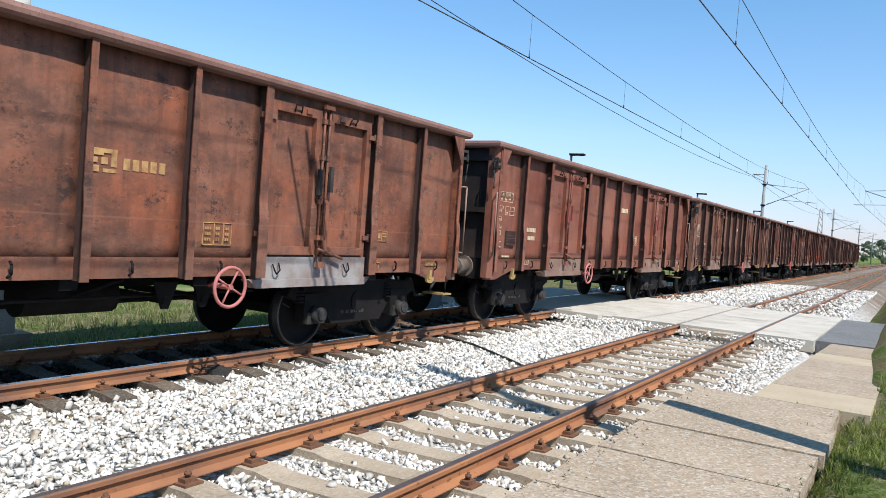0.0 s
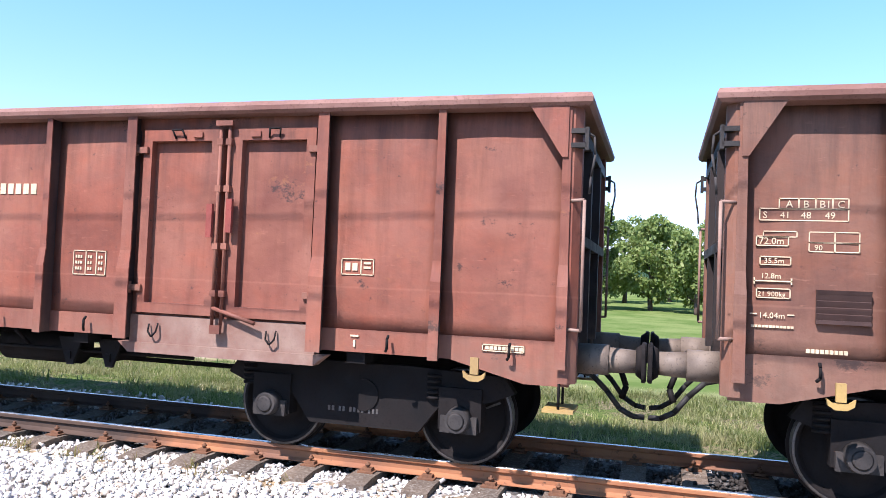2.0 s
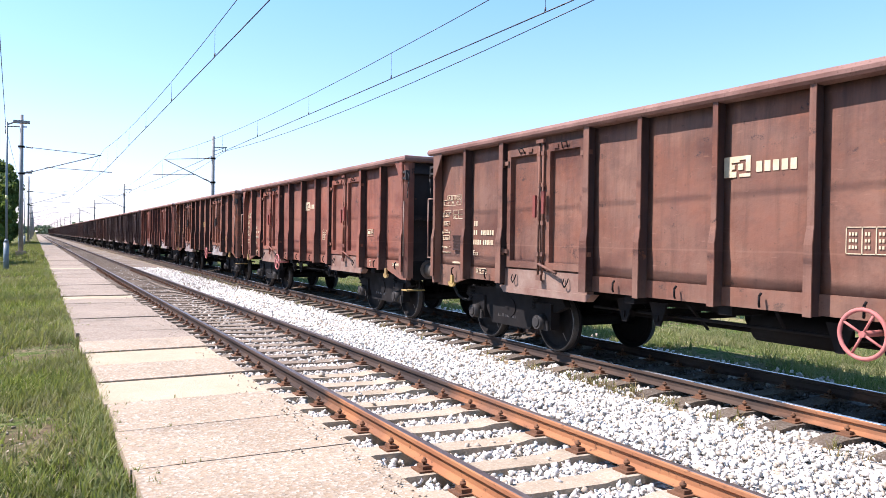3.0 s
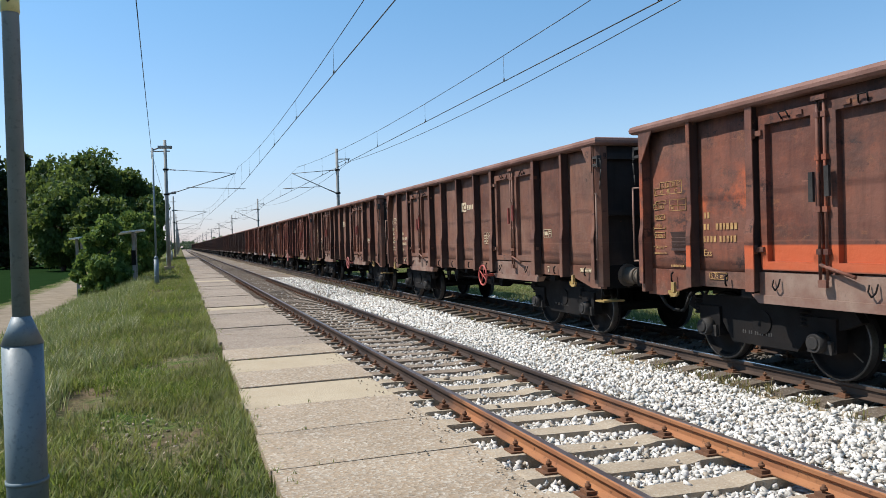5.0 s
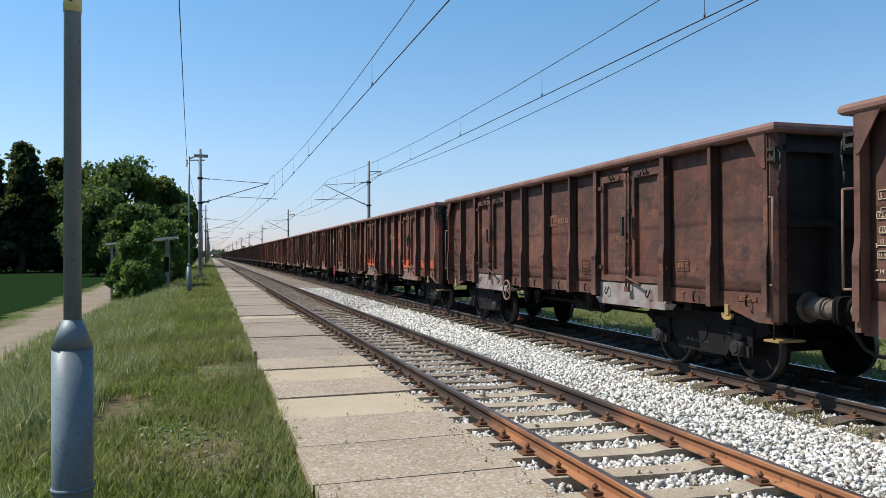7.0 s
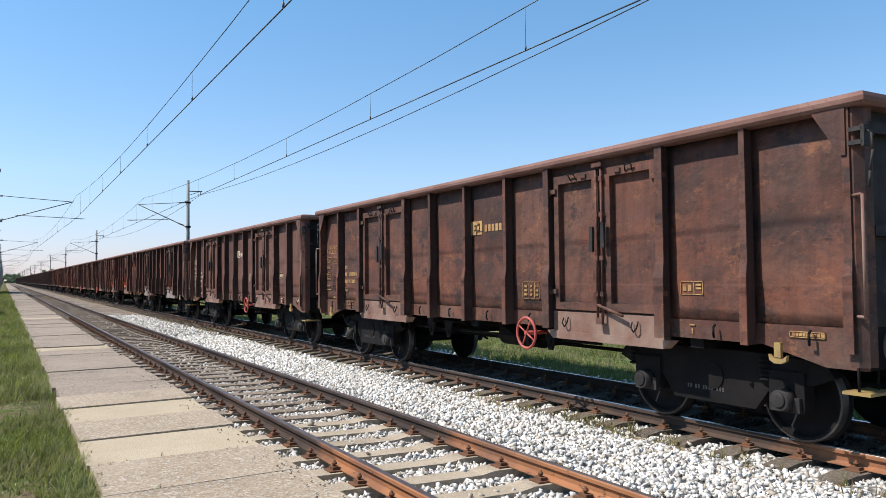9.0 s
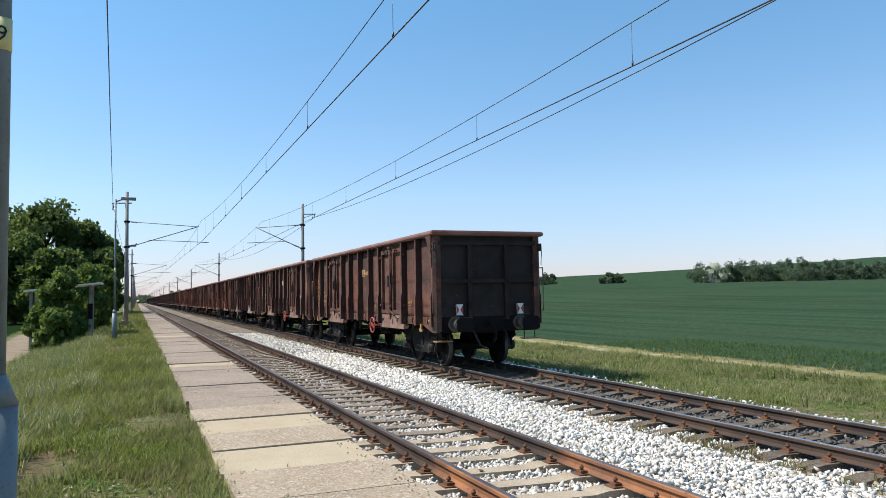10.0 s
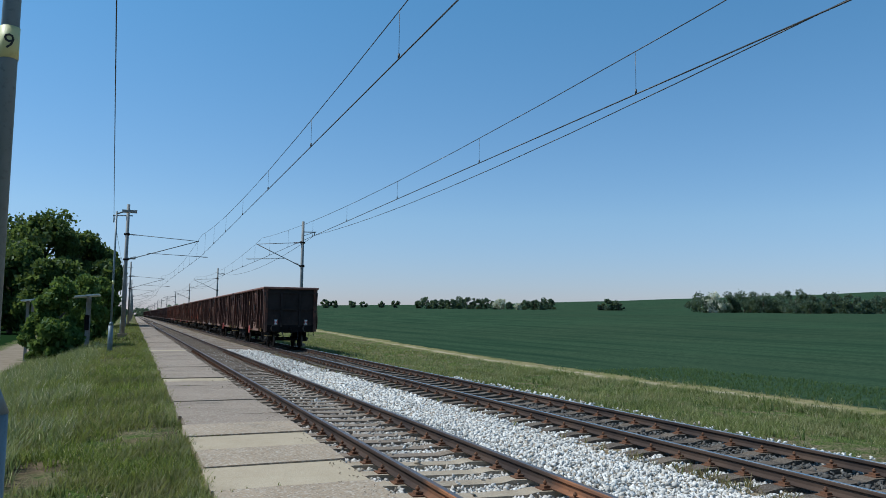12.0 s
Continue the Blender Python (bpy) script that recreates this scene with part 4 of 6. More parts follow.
def lock_mesh(s, paint):
    bm = bmesh.new()
    x = s * (WALL + 0.115)
    for dy in (-0.045, 0.05):
        rod(bm, (x, dy, 1.2), (x, dy, 3.14), 0.017, None, 8)
        for z in (1.5, 1.95, 2.5, 2.95):
            a, b = sorted((x - s * 0.03, x + s * 0.02))
            box(bm, a, b, dy - 0.03, dy + 0.03, z - 0.03, z + 0.03)
    a, b = sorted((x, x + s * 0.04))
    box(bm, a, b, -0.09, 0.09, 3.10, 3.15)
    box(bm, a, b, -0.06, 0.05, 1.12, 1.2)
    rod(bm, (x, 0.05, 1.36), (x + s * 0.03, -0.42, 1.24), 0.02, None, 8)
    return to_mesh("locking_bar", bm, paint)


def grip_mesh(s, paint):
    bm = bmesh.new()
    x = s * (WALL + 0.15)
    for dy, z in ((0.11, 2.05), (-0.10, 2.10)):
        a, b = sorted((x - s * 0.02, x + s * 0.015))
        box(bm, a, b, dy - 0.03, dy + 0.03, z - 0.02, z + 0.30)
    return to_mesh("lever", bm, paint, 0.006)


def sill_mesh(s, paint):
    bm = bmesh.new()
    a, b = sorted((s * (WALL - 0.04), s * (WALL + 0.012)))
    prism(bm, [(-6.5, 1.235), (-6.5, 0.86), (-6.12, 0.86), (-5.45, 1.03), (-4.2, 1.03), (-4.2, 1.235)], a, b, 0)
    prism(bm, [(-2.15, 1.235), (-2.15, 1.03), (2.15, 1.03), (2.15, 1.235)], a, b, 0)
    prism(bm, [(6.5, 1.235), (6.5, 0.86), (6.12, 0.86), (5.45, 1.03), (4.2, 1.03), (4.2, 1.235)], a, b, 0)
    return to_mesh("side_sill", bm, paint)


def threshold_mesh(s, paint):
    bm = bmesh.new()
    a, b = sorted((s * (WALL - 0.05), s * (WALL + 0.065)))
    box(bm, a, b, -1.0, 1.0, 0.98, 1.255)
    a, b = sorted((s * (WALL - 0.05), s * (WALL + 0.085)))
    prism(bm, [(-1.12, 0.985), (-1.0, 0.885), (1.0, 0.885), (1.12, 0.985)], a, b, 0)
    return to_mesh("threshold", bm, paint, 0.006)


def top_rail_mesh(paint):
    """The bulbous steel tube round the open top."""
    bm = bmesh.new()
    prof = [(-0.21, -0.015), (0.03, -0.008), (0.062, 0.02), (0.068, 0.06), (0.05, 0.10), (0.0, 0.115), (-0.12, 0.11), (-0.21, 0.08)]
    X, Y, z = FACE - 0.02, 6.58, 3.215
    rings = []
    for cx, cy in ((-1, -1), (1, -1), (1, 1), (-1, 1)):
        rings.append([bm.verts.new((cx * (X + u), cy * (Y + u), z + w)) for u, w in prof])
    k = len(prof)
    for i in range(4):
        for j in range(k):
            bm.faces.new((rings[i][j], rings[(i + 1) % 4][j], rings[(i + 1) % 4][(j + 1) % k], rings[i][(j + 1) % k]))
    return to_mesh("top_rail", bm, paint)


def end_wall_mesh(e, paint):
    bm = bmesh.new()
    a, b = sorted((e * 6.42, e * 6.47))
    box(bm, -WALL, WALL, a, b, 1.1, 3.22)
    a, b = sorted((e * 6.44, e * 6.56))
    box(bm, -WALL, WALL, a, b, 2.98, 3.08)
    return to_mesh("end_wall", bm, paint)


def rib_mesh(e, paint, flat):
    bm = bmesh.new()
    a, b = sorted((e * 6.465, e * 6.57))
    if flat:
        box(bm, -WALL + 0.06, WALL - 0.06, a, b - 0.0, 2.06, 2.15)
    else:
        box(bm, -0.05, 0.05, a, b, 1.15, 2.985)
    return to_mesh("end_rib", bm, paint, 0.006)


def gusset_mesh(s, e, paint):
    bm = bmesh.new()
    a, b = sorted((s * (FACE - 0.005), s * (FACE + 0.015)))
    prism(bm, [(e * 6.45, 3.22), (e * 6.12, 3.22), (e * 6.40, 2.78), (e * 6.45, 2.78)], a, b, 0)
    return to_mesh("gusset", bm, paint)


def corner_catch_mesh(s, e):
    """The tipping catch at the top corner: a bracket, a ring and a short chain."""
    bm = bmesh.new()
    x = s * (FACE - 0.03)
    a, b = sorted((x - s * 0.05, x + s * 0.035))
    c, d = sorted((e * 6.47, e * 6.60))
    box(bm, a, b, c, d, 2.86, 2.90)
    box(bm, a, b, c, d, 2.98, 3.02)
    c, d = sorted((e * 6.585, e * 6.615))
    box(bm, a, b, c, d, 2.84, 3.03)
    pipe(bm, [(x, e * 6.60, 2.99), (x, e * 6.66, 2.95), (x, e * 6.67, 2.80), (x, e * 6.64, 2.62), (x, e * 6.63, 2.48)], 0.011, 6)
    return to_mesh("corner_catch", bm, STEEL_GREY)


def corner_post_mesh(s, e, paint):
    """The angled stanchion that closes the side wall against the end wall."""
    bm = bmesh.new()
    out = [(s * (WALL - 0.06), e * 6.42), (s * (FACE - 0.02), e * 6.42), (s * (FACE - 0.02), e * 6.50), (s * (FACE - 0.09), e * 6.56), (s * (WALL - 0.06), e * 6.56)]
    prism(bm, out, 0.90, 3.215, 2)
    return to_mesh("corner_post", bm, paint, 0.006)


def door_catch_mesh(s):
    """A wire loop on the upper frame of each door leaf."""
    bm = bmesh.new()
    x = s * (WALL + 0.092)
    pipe(bm, [(x, 0.40, 2.99), (x + s * 0.035, 0.38, 3.07), (x + s * 0.035, 0.49, 3.07), (x, 0.51, 2.99)], 0.009, 6)
    return to_mesh("door_catch", bm, STEEL_DARK)


def wheelset_mesh():
    """Origin on the axle line."""
    bm = bmesh.new()
    rod(bm, (-1.05, 0, 0), (1.05, 0, 0), 0.08, None, 12)
    for s in (-1, 1):
        prof = [(s * 0.70, 0.10), (s * 0.72, 0.36), (s * 0.685, 0.40), (s * 0.685, 0.475), (s * 0.715, 0.475), (s * 0.725, 0.452), (s * 0.82, 0.448),
                (s * 0.82, 0.395), (s * 0.775, 0.37), (s * 0.775, 0.16), (s * 0.84, 0.13), (s * 0.84, 0.09)]
        n = 36
        rows = [[bm.verts.new((x, r * math.cos(2 * math.pi * i / n), r * math.sin(2 * math.pi * i / n))) for x, r in prof] for i in range(n)]
        for i in range(n):
            for j in range(len(prof) - 1):
                bm.faces.new((rows[i][j], rows[i][j + 1], rows[(i + 1) % n][j + 1], rows[(i + 1) % n][j])).smooth = j not in (1, 7)
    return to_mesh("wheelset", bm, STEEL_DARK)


def tyre_mesh():
    bm = bmesh.new()
    n = 36
    for s in (-1, 1):
        prof = [(s * 0.728, 0.4535), (s * 0.815, 0.4495), (s * 0.8215, 0.4455), (s * 0.8215, 0.425)]
        rows = [[bm.verts.new((x, r * math.cos(2 * math.pi * i / n), r * math.sin(2 * math.pi * i / n))) for x, r in prof] for i in range(n)]
        for i in range(n):
            for j in range(len(prof) - 1):
                bm.faces.new((rows[i][j], rows[i][j + 1], rows[(i + 1) % n][j + 1], rows[(i + 1) % n][j])).smooth = True
        # chalk dashes that show the turning
        for a in (0.4, 2.5):
            c, d = math.cos(a), math.sin(a)
            box_at = [bm.verts.new((s * 0.7775, 0.2 * c - 0.01 * d, 0.2 * d + 0.01 * c)), bm.verts.new((s * 0.7775, 0.35 * c - 0.01 * d, 0.35 * d + 0.01 * c)),
                      bm.verts.new((s * 0.7775, 0.35 * c + 0.01 * d, 0.35 * d - 0.01 * c)), bm.verts.new((s * 0.7775, 0.2 * c + 0.01 * d, 0.2 * d - 0.01 * c))]
            bm.faces.new(box_at)
    return to_mesh("tyre", bm, TREAD)


def frame_mesh(s):
    """A bogie side frame with its round hole."""
    bm = bmesh.new()
    a, b = sorted((s * 0.91, s * 1.02))
    out = [(-1.45, 0.72), (-1.35, 0.86), (-0.5, 0.90), (0.5, 0.90), (1.35, 0.86), (1.45, 0.72), (1.2, 0.62), (0.75, 0.56), (0.55, 0.30), (-0.55, 0.30),
           (-0.75, 0.56), (-1.2, 0.62)]
    prism(bm, out, a, b, 0)
    rod(bm, (s * 1.02, 0, 0.60), (s * 1.035, 0, 0.60), 0.15, 0.15, 18)
    for y in (-0.95, 0.95):
        a, b = sorted((s * 0.90, s * 1.06))
        box(bm, a, b, y - 0.2, y + 0.2, 0.36, 0.74)
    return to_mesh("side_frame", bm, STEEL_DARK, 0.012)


def axle_box_mesh(s):
    bm = bmesh.new()
    rod(bm, (s * 1.05, 0, 0), (s * 1.19, 0, 0), 0.125, 0.105, 16)
    rod(bm, (s * 1.19, 0, 0), (s * 1.205, 0, 0), 0.08, 0.065, 16)
    a, b = sorted((s * 1.02, s * 1.10))
    box(bm, a, b, -0.17, 0.17, -0.12, 0.03)
    return to_mesh("axle_box", bm, STEEL_GREY, 0.008)


def spring_mesh(s):
    bm = bmesh.new()
    for i in range(5):
        z = 0.62 + i * 0.05
        rod(bm, (s * 1.0, 0, z), (s * 1.0, 0, z + 0.026), 0.075, 0.075, 12)
    return to_mesh("spring", bm, STEEL_DARK)


def buffer_mesh(s, e):
    bm = bmesh.new()
    x = s * 0.875
    rod(bm, (x, e * 6.47, 1.07), (x, e * 6.52, 1.07), 0.19, 0.19, 16)
    rod(bm, (x, e * 6.52, 1.07), (x, e * 6.80, 1.07), 0.135, 0.135, 18)
    rod(bm, (x, e * 6.78, 1.07), (x, e * 7.05, 1.07), 0.115, 0.10, 18)
    return to_mesh("buffer", bm, BUFFER)


def buffer_head_mesh(s, e):
    """A rounded oblong plate, slightly domed."""
    bm = bmesh.new()
    x, z = s * 0.875, 1.07
    rod(bm, (x, e * 7.03, z), (x, e * 7.085, z), 0.12, 0.16, 20)
    rows = []
    for y, k in ((7.08, 0.985), (7.092, 1.0), (7.108, 1.0), (7.12, 0.93)):
        row = []
        for i in range(24):
            a = 2 * math.pi * i / 24
            c, d = math.cos(a), math.sin(a)
            row.append(bm.verts.new((x + k * 0.225 * math.copysign(abs(c) ** 0.45, c), e * y, z + k * 0.17 * math.copysign(abs(d) ** 0.45, d))))
        rows.append(row)
    for p, q in zip(rows, rows[1:]):
        for i in range(24):
            bm.faces.new((p[i], p[(i + 1) % 24], q[(i + 1) % 24], q[i]))
    bm.faces.new(rows[0])
    bm.faces.new(rows[-1])
    return to_mesh("buffer_head", bm, STEEL_DARK)


def hook_mesh(s, e):
    """The yellow towing hook under the sill."""
    bm = bmesh.new()
    a, b = sorted((s * (FACE - 0.02), s * (FACE + 0.02)))
    y = e * 5.72
    box(bm, a, b, y - 0.035, y + 0.035, 0.93, 1.07)
    prism(bm, [(y - 0.10, 0.955), (y - 0.09, 0.90), (y - 0.04, 0.87), (y + 0.04, 0.87), (y + 0.09, 0.90), (y + 0.10, 0.955), (y + 0.055, 0.92), (y - 0.055, 0.92)], a, b, 0)
    return to_mesh("tow_hook", bm, YELLOW, 0.008)


def hook_ring_mesh(s, wide):
    bm = bmesh.new()
    if wide:
        x = s * (WALL + 0.085)
        pipe(bm, [(x, 0, 1.18), (x + s * 0.03, 0, 1.10), (x + s * 0.03, 0.05, 1.05), (x + s * 0.03, 0.09, 1.10), (x, 0.1, 1.17)], 0.009, 6)
    else:
        x = s * (WALL + 0.06)
        pipe(bm, [(x, 0, 1.20), (x + s * 0.03, 0, 1.17), (x + s * 0.03, 0, 1.09), (x, 0.02, 1.06)], 0.013, 6)
    return to_mesh("lashing_ring", bm, STEEL_DARK)


def handrail_mesh(s, e):
    bm = bmesh.new()
    x = s * (FACE + 0.03)
    y = e * 6.6
    pipe(bm, [(x - s * 0.06, e * 6.47, 2.42), (x, y, 2.42), (x, y, 1.35), (x - s * 0.06, e * 6.47, 1.35)], 0.014, 8)
    return to_mesh("handrail", bm, SILL_BROWN)


def step_mesh(s, e):
    bm = bmesh.new()
    x = s * 1.33
    y = e * 6.42
    rod(bm, (x, y, 0.95), (x, y, 0.66), 0.012, None, 8)
    rod(bm, (x - s * 0.3, y, 0.95), (x - s * 0.3, y, 0.66), 0.012, None, 8)
    return to_mesh("step", bm, STEEL_DARK)


def tread_mesh(s, e):
    bm = bmesh.new()
    a, b = sorted((s * 1.38, s * 0.98))
    box(bm, a, b, e * 6.42 - 0.13, e * 6.42 + 0.13, 0.645, 0.672)
    return to_mesh("tread", bm, YELLOW, 0.004)


def brake_wheel_mesh(s, y):
    bm = bmesh.new()
    x = s * (FACE + 0.06)
    ring(bm, (x, y, 0.93), 0.215, 0.020)
    for i in range(4):
        a = i * math.pi / 2 + 0.5
        rod(bm, (x, y, 0.93), (x, y + 0.21 * math.cos(a), 0.93 + 0.21 * math.sin(a)), 0.012, None, 6)
    rod(bm, (x + s * 0.02, y, 0.93), (x - s * 0.35, y, 0.93), 0.03, None, 8)
    return bm


def brake_gear_mesh():
    bm = bmesh.new()
    rod(bm, (-0.55, -0.9, 0.78), (-0.55, 0.1, 0.78), 0.19, 0.19, 16)
    rod(bm, (0.4, 0.4, 0.75), (0.4, 1.0, 0.75), 0.14, 0.14, 14)
    rod(bm, (0.0, -3.6, 0.62), (0.0, 3.6, 0.62), 0.03, None, 6)
    rod(bm, (-0.9, -2.6, 0.80), (-0.9, 2.6, 0.78), 0.022, None, 6)
    for y in (-1.7, -1.2, 1.2, 1.8):
        box(bm, -1.1, 0.3, y - 0.03, y + 0.03, 0.72, 0.80)
        prism(bm, [(y - 0.16, 0.95), (y + 0.14, 0.95), (y + 0.03, 0.66), (y - 0.05, 0.66)], -1.08, -1.05, 0)
    for y in (-0.6, 0.6):
        rod(bm, (-1.2, y, 1.0), (-0.3, y + 0.5, 0.6), 0.02, None, 6)
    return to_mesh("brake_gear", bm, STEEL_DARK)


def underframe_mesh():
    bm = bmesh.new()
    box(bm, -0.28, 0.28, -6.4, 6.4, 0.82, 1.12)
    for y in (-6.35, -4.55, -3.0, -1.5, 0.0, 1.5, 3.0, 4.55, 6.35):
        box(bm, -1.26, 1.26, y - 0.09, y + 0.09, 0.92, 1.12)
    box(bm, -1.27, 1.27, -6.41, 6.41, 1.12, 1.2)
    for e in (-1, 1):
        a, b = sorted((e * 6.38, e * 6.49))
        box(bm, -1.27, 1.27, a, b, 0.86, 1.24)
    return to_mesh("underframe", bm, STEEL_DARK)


def coupling_mesh(e):
    bm = bmesh.new()
    box(bm, -0.05, 0.05, min(e * 6.47, e * 6.78), max(e * 6.47, e * 6.78), 0.98, 1.12)
    pipe(bm, [(0, e * 6.76, 1.02), (0.03, e * 6.86, 0.9), (0, e * 6.92, 0.74), (-0.04, e * 6.88, 0.62)], 0.03, 8)
    return to_mesh("coupling", bm, STEEL_DARK)


def hose_mesh(x, e):
    bm = bmesh.new()
    pipe(bm, [(x, e * 6.46, 0.92), (x, e * 6.62, 0.88), (x * 0.96, e * 6.76, 0.74), (x * 0.9, e * 6.88, 0.58), (x * 0.8, e * 7.0, 0.51), (x * 0.7, e * 7.1, 0.5)], 0.026, 8)
    return to_mesh("brake_hose", bm, RUBBER)


def vent_mesh(s):
    """A framed, louvred label holder in one pressing."""
    bm = bmesh.new()
    x = WALL + 0.01
    zig = [(x, 1.50), (x + 0.05, 1.50), (x + 0.05, 1.53)]
    for i in range(4):
        z = 1.53 + i * 0.05
        zig += [(x + 0.03, z), (x + 0.045, z + 0.045)]
    zig += [(x + 0.05, 1.735), (x + 0.06, 1.76), (x, 1.76)]
    prism(bm, [(s * u, w) for u, w in zig], 5.50, 5.88, 1)
    return to_mesh("label_holder", bm, PAINT["dark"])


def lines_mesh(rects, material, off=0.0):
    """Painted bars (y0, y1, z0, z1) just proud of the near wall."""
    bm = bmesh.new()
    for y0, y1, z0, z1 in rects:
        x = -(WALL + 0.024 + off)
        box(bm, x - 0.001, x + 0.02, min(y0, y1), max(y0, y1), z0, z1)
    return to_mesh("marking", bm, material)


def frame_bars(y0, y1, z0, z1, w=0.008):
    a, b = min(y0, y1), max(y0, y1)
    return [(a, b, z0, z0 + w), (a, b, z1 - w, z1), (a, a + w, z0, z1), (b - w, b, z0, z1)]


def word(text, y, z, size, parent, mat_):
    ob = part("lettering", letters(text, size, mat_), None, parent)
    ob.location = (-(WALL + 0.0265), y, z)


def logo(parent, y, z, mat_, k=1.0):
    """The owner's sign, as plain shapes: a notched block with a gap through it, and a row of low bars."""
    cells = [(0.0, 0.10, 0.0, 0.22), (0.10, 0.20, 0.155, 0.22), (0.10, 0.16, 0.0, 0.06), (0.10, 0.14, 0.085, 0.135), (0.20, 0.34, 0.18, 0.22),
             (0.28, 0.34, 0.055, 0.18), (0.20, 0.34, 0.0, 0.035), (0.18, 0.245, 0.075, 0.14)]
    r = [(y - a * k, y - b * k, z + c * k, z + d * k) for a, b, c, d in cells]
    x = 0.41
    for _ in range(5):
        r.append((y - x * k, y - (x + 0.07) * k, z + 0.04 * k, z + 0.15 * k))
        x += 0.10
    part("marking", lines_mesh(r, mat_), None, parent, "painted owner's sign in plain shapes")["kind"] = "stuff"


def digits(y, z, widths, h, gap=0.02):
    out = []
    for w in widths:
        if w > 0:
            out.append((y, y - w, z, z + h))
            y -= w + gap
        else:
            y += w
    return out


def add_markings(wg, mat_, full, low=0.0):
    """Stencilled tables and boxes on the side towards the platform."""
    r = frame_bars(6.16, 5.66, 2.38, 2.47) + frame_bars(6.30, 5.66, 2.29, 2.39) + [(6.02, 6.01, 2.38, 2.47), (5.90, 5.89, 2.38, 2.47), (5.78, 5.77, 2.38, 2.47)]
    r += frame_bars(6.32, 6.08, 2.09, 2.17) + frame_bars(6.27, 6.02, 2.16, 2.21) + frame_bars(5.94, 5.58, 2.05, 2.13) + frame_bars(5.94, 5.58, 2.12, 2.21) + [(5.76, 5.75, 2.05, 2.21)]
    r += frame_bars(6.29, 6.06, 1.94, 2.01) + frame_bars(6.31, 6.06, 1.68, 1.76)
    r += [(6.33, 6.05, 1.81, 1.82), (6.33, 6.32, 1.79, 1.84), (6.06, 6.05, 1.79, 1.84), (6.35, 6.30, 1.55, 1.56), (6.08, 6.03, 1.55, 1.56)]
    r += digits(6.34, 1.45, [0.02] * 12, 0.018, 0.006)
    r += frame_bars(5.13, 4.80, 1.13, 1.22) + frame_bars(-1.42, -1.82, 1.62 - low, 1.87 - low) + [(-1.57, -1.58, 1.62 - low, 1.87 - low), (-1.70, -1.71, 1.62 - low, 1.87 - low)]
    for z in (1.67, 1.73, 1.79):
        r += digits(-1.45, z - low, [0.018, 0.018, 0.018, -0.06, 0.018, 0.018, -0.07, 0.018, 0.018], 0.030, 0.012)
    box_ = frame_bars(-4.40, -4.72, 1.73, 1.88) + [(-4.59, -4.60, 1.73, 1.88), (-4.44, -4.49, 1.77, 1.84), (-4.51, -4.56, 1.77, 1.84), (-4.62, -4.69, 1.83, 1.85), (-4.62, -4.69, 1.79, 1.81)]
    r += [(y0, y1, z0 - low, z1 - low) for y0, y1, z0, z1 in box_]
    r += frame_bars(-5.75, -6.12, 1.12, 1.18, 0.008) + digits(-5.78, 1.135, [0.03] * 9, 0.03, 0.007)
    r += [(-4.52, -4.60, 1.17, 1.185), (-4.55, -4.57, 1.08, 1.14)]
    part("marking", lines_mesh(r, mat_), None, wg, "stencilled cream tables and boxes")["kind"] = "stuff"
    # running number and keeper's mark, as bars
    n = digits(5.21, 1.92, [0.04, 0.04], 0.08, 0.028) + digits(5.22, 1.77, [0.04, 0.04, -0.10, 0.045, 0.04, 0.03, 0.045, 0.045, 0.045], 0.08, 0.028)
    n += digits(5.23, 1.61, [0.04, 0.04, 0.04, 0.04, -0.04, 0.04, 0.04, 0.04, 0.03, 0.04], 0.08, 0.028)
    n += digits(5.94, 1.27, [0.025] * 9, 0.03, 0.008)
    part("marking", lines_mesh(n, mat_), None, wg, "running number as cream bars")["kind"] = "stuff"
    word("Eas", 5.23, 1.43, 0.125, wg, mat_)
    if full:
        word("R 75 m", 5.11, 1.148, 0.085, wg, mat_)
        for t, y in (("A", 6.11), ("B", 5.985), ("B1", 5.87), ("C", 5.745)):
            word(t, y, 2.395, 0.08, wg, mat_)
        for t, y in (("S", 6.275), ("41", 6.15), ("48", 6.0), ("49", 5.83)):
            word(t, y, 2.31, 0.075, wg, mat_)
        word("72.0m", 6.30, 2.105, 0.075, wg, mat_)
        word("90", 5.90, 2.065, 0.06, wg, mat_)
        word("35.5m", 6.26, 1.955, 0.06, wg, mat_)
        word("12.8m", 6.28, 1.835, 0.06, wg, mat_)
        word("21 900kg", 6.30, 1.695, 0.055, wg, mat_)
        word("14.04m", 6.29, 1.525, 0.065, wg, mat_)


SHARED = {}


def shared(key, make):
    if key not in SHARED:
        SHARED[key] = make()
    return SHARED[key]


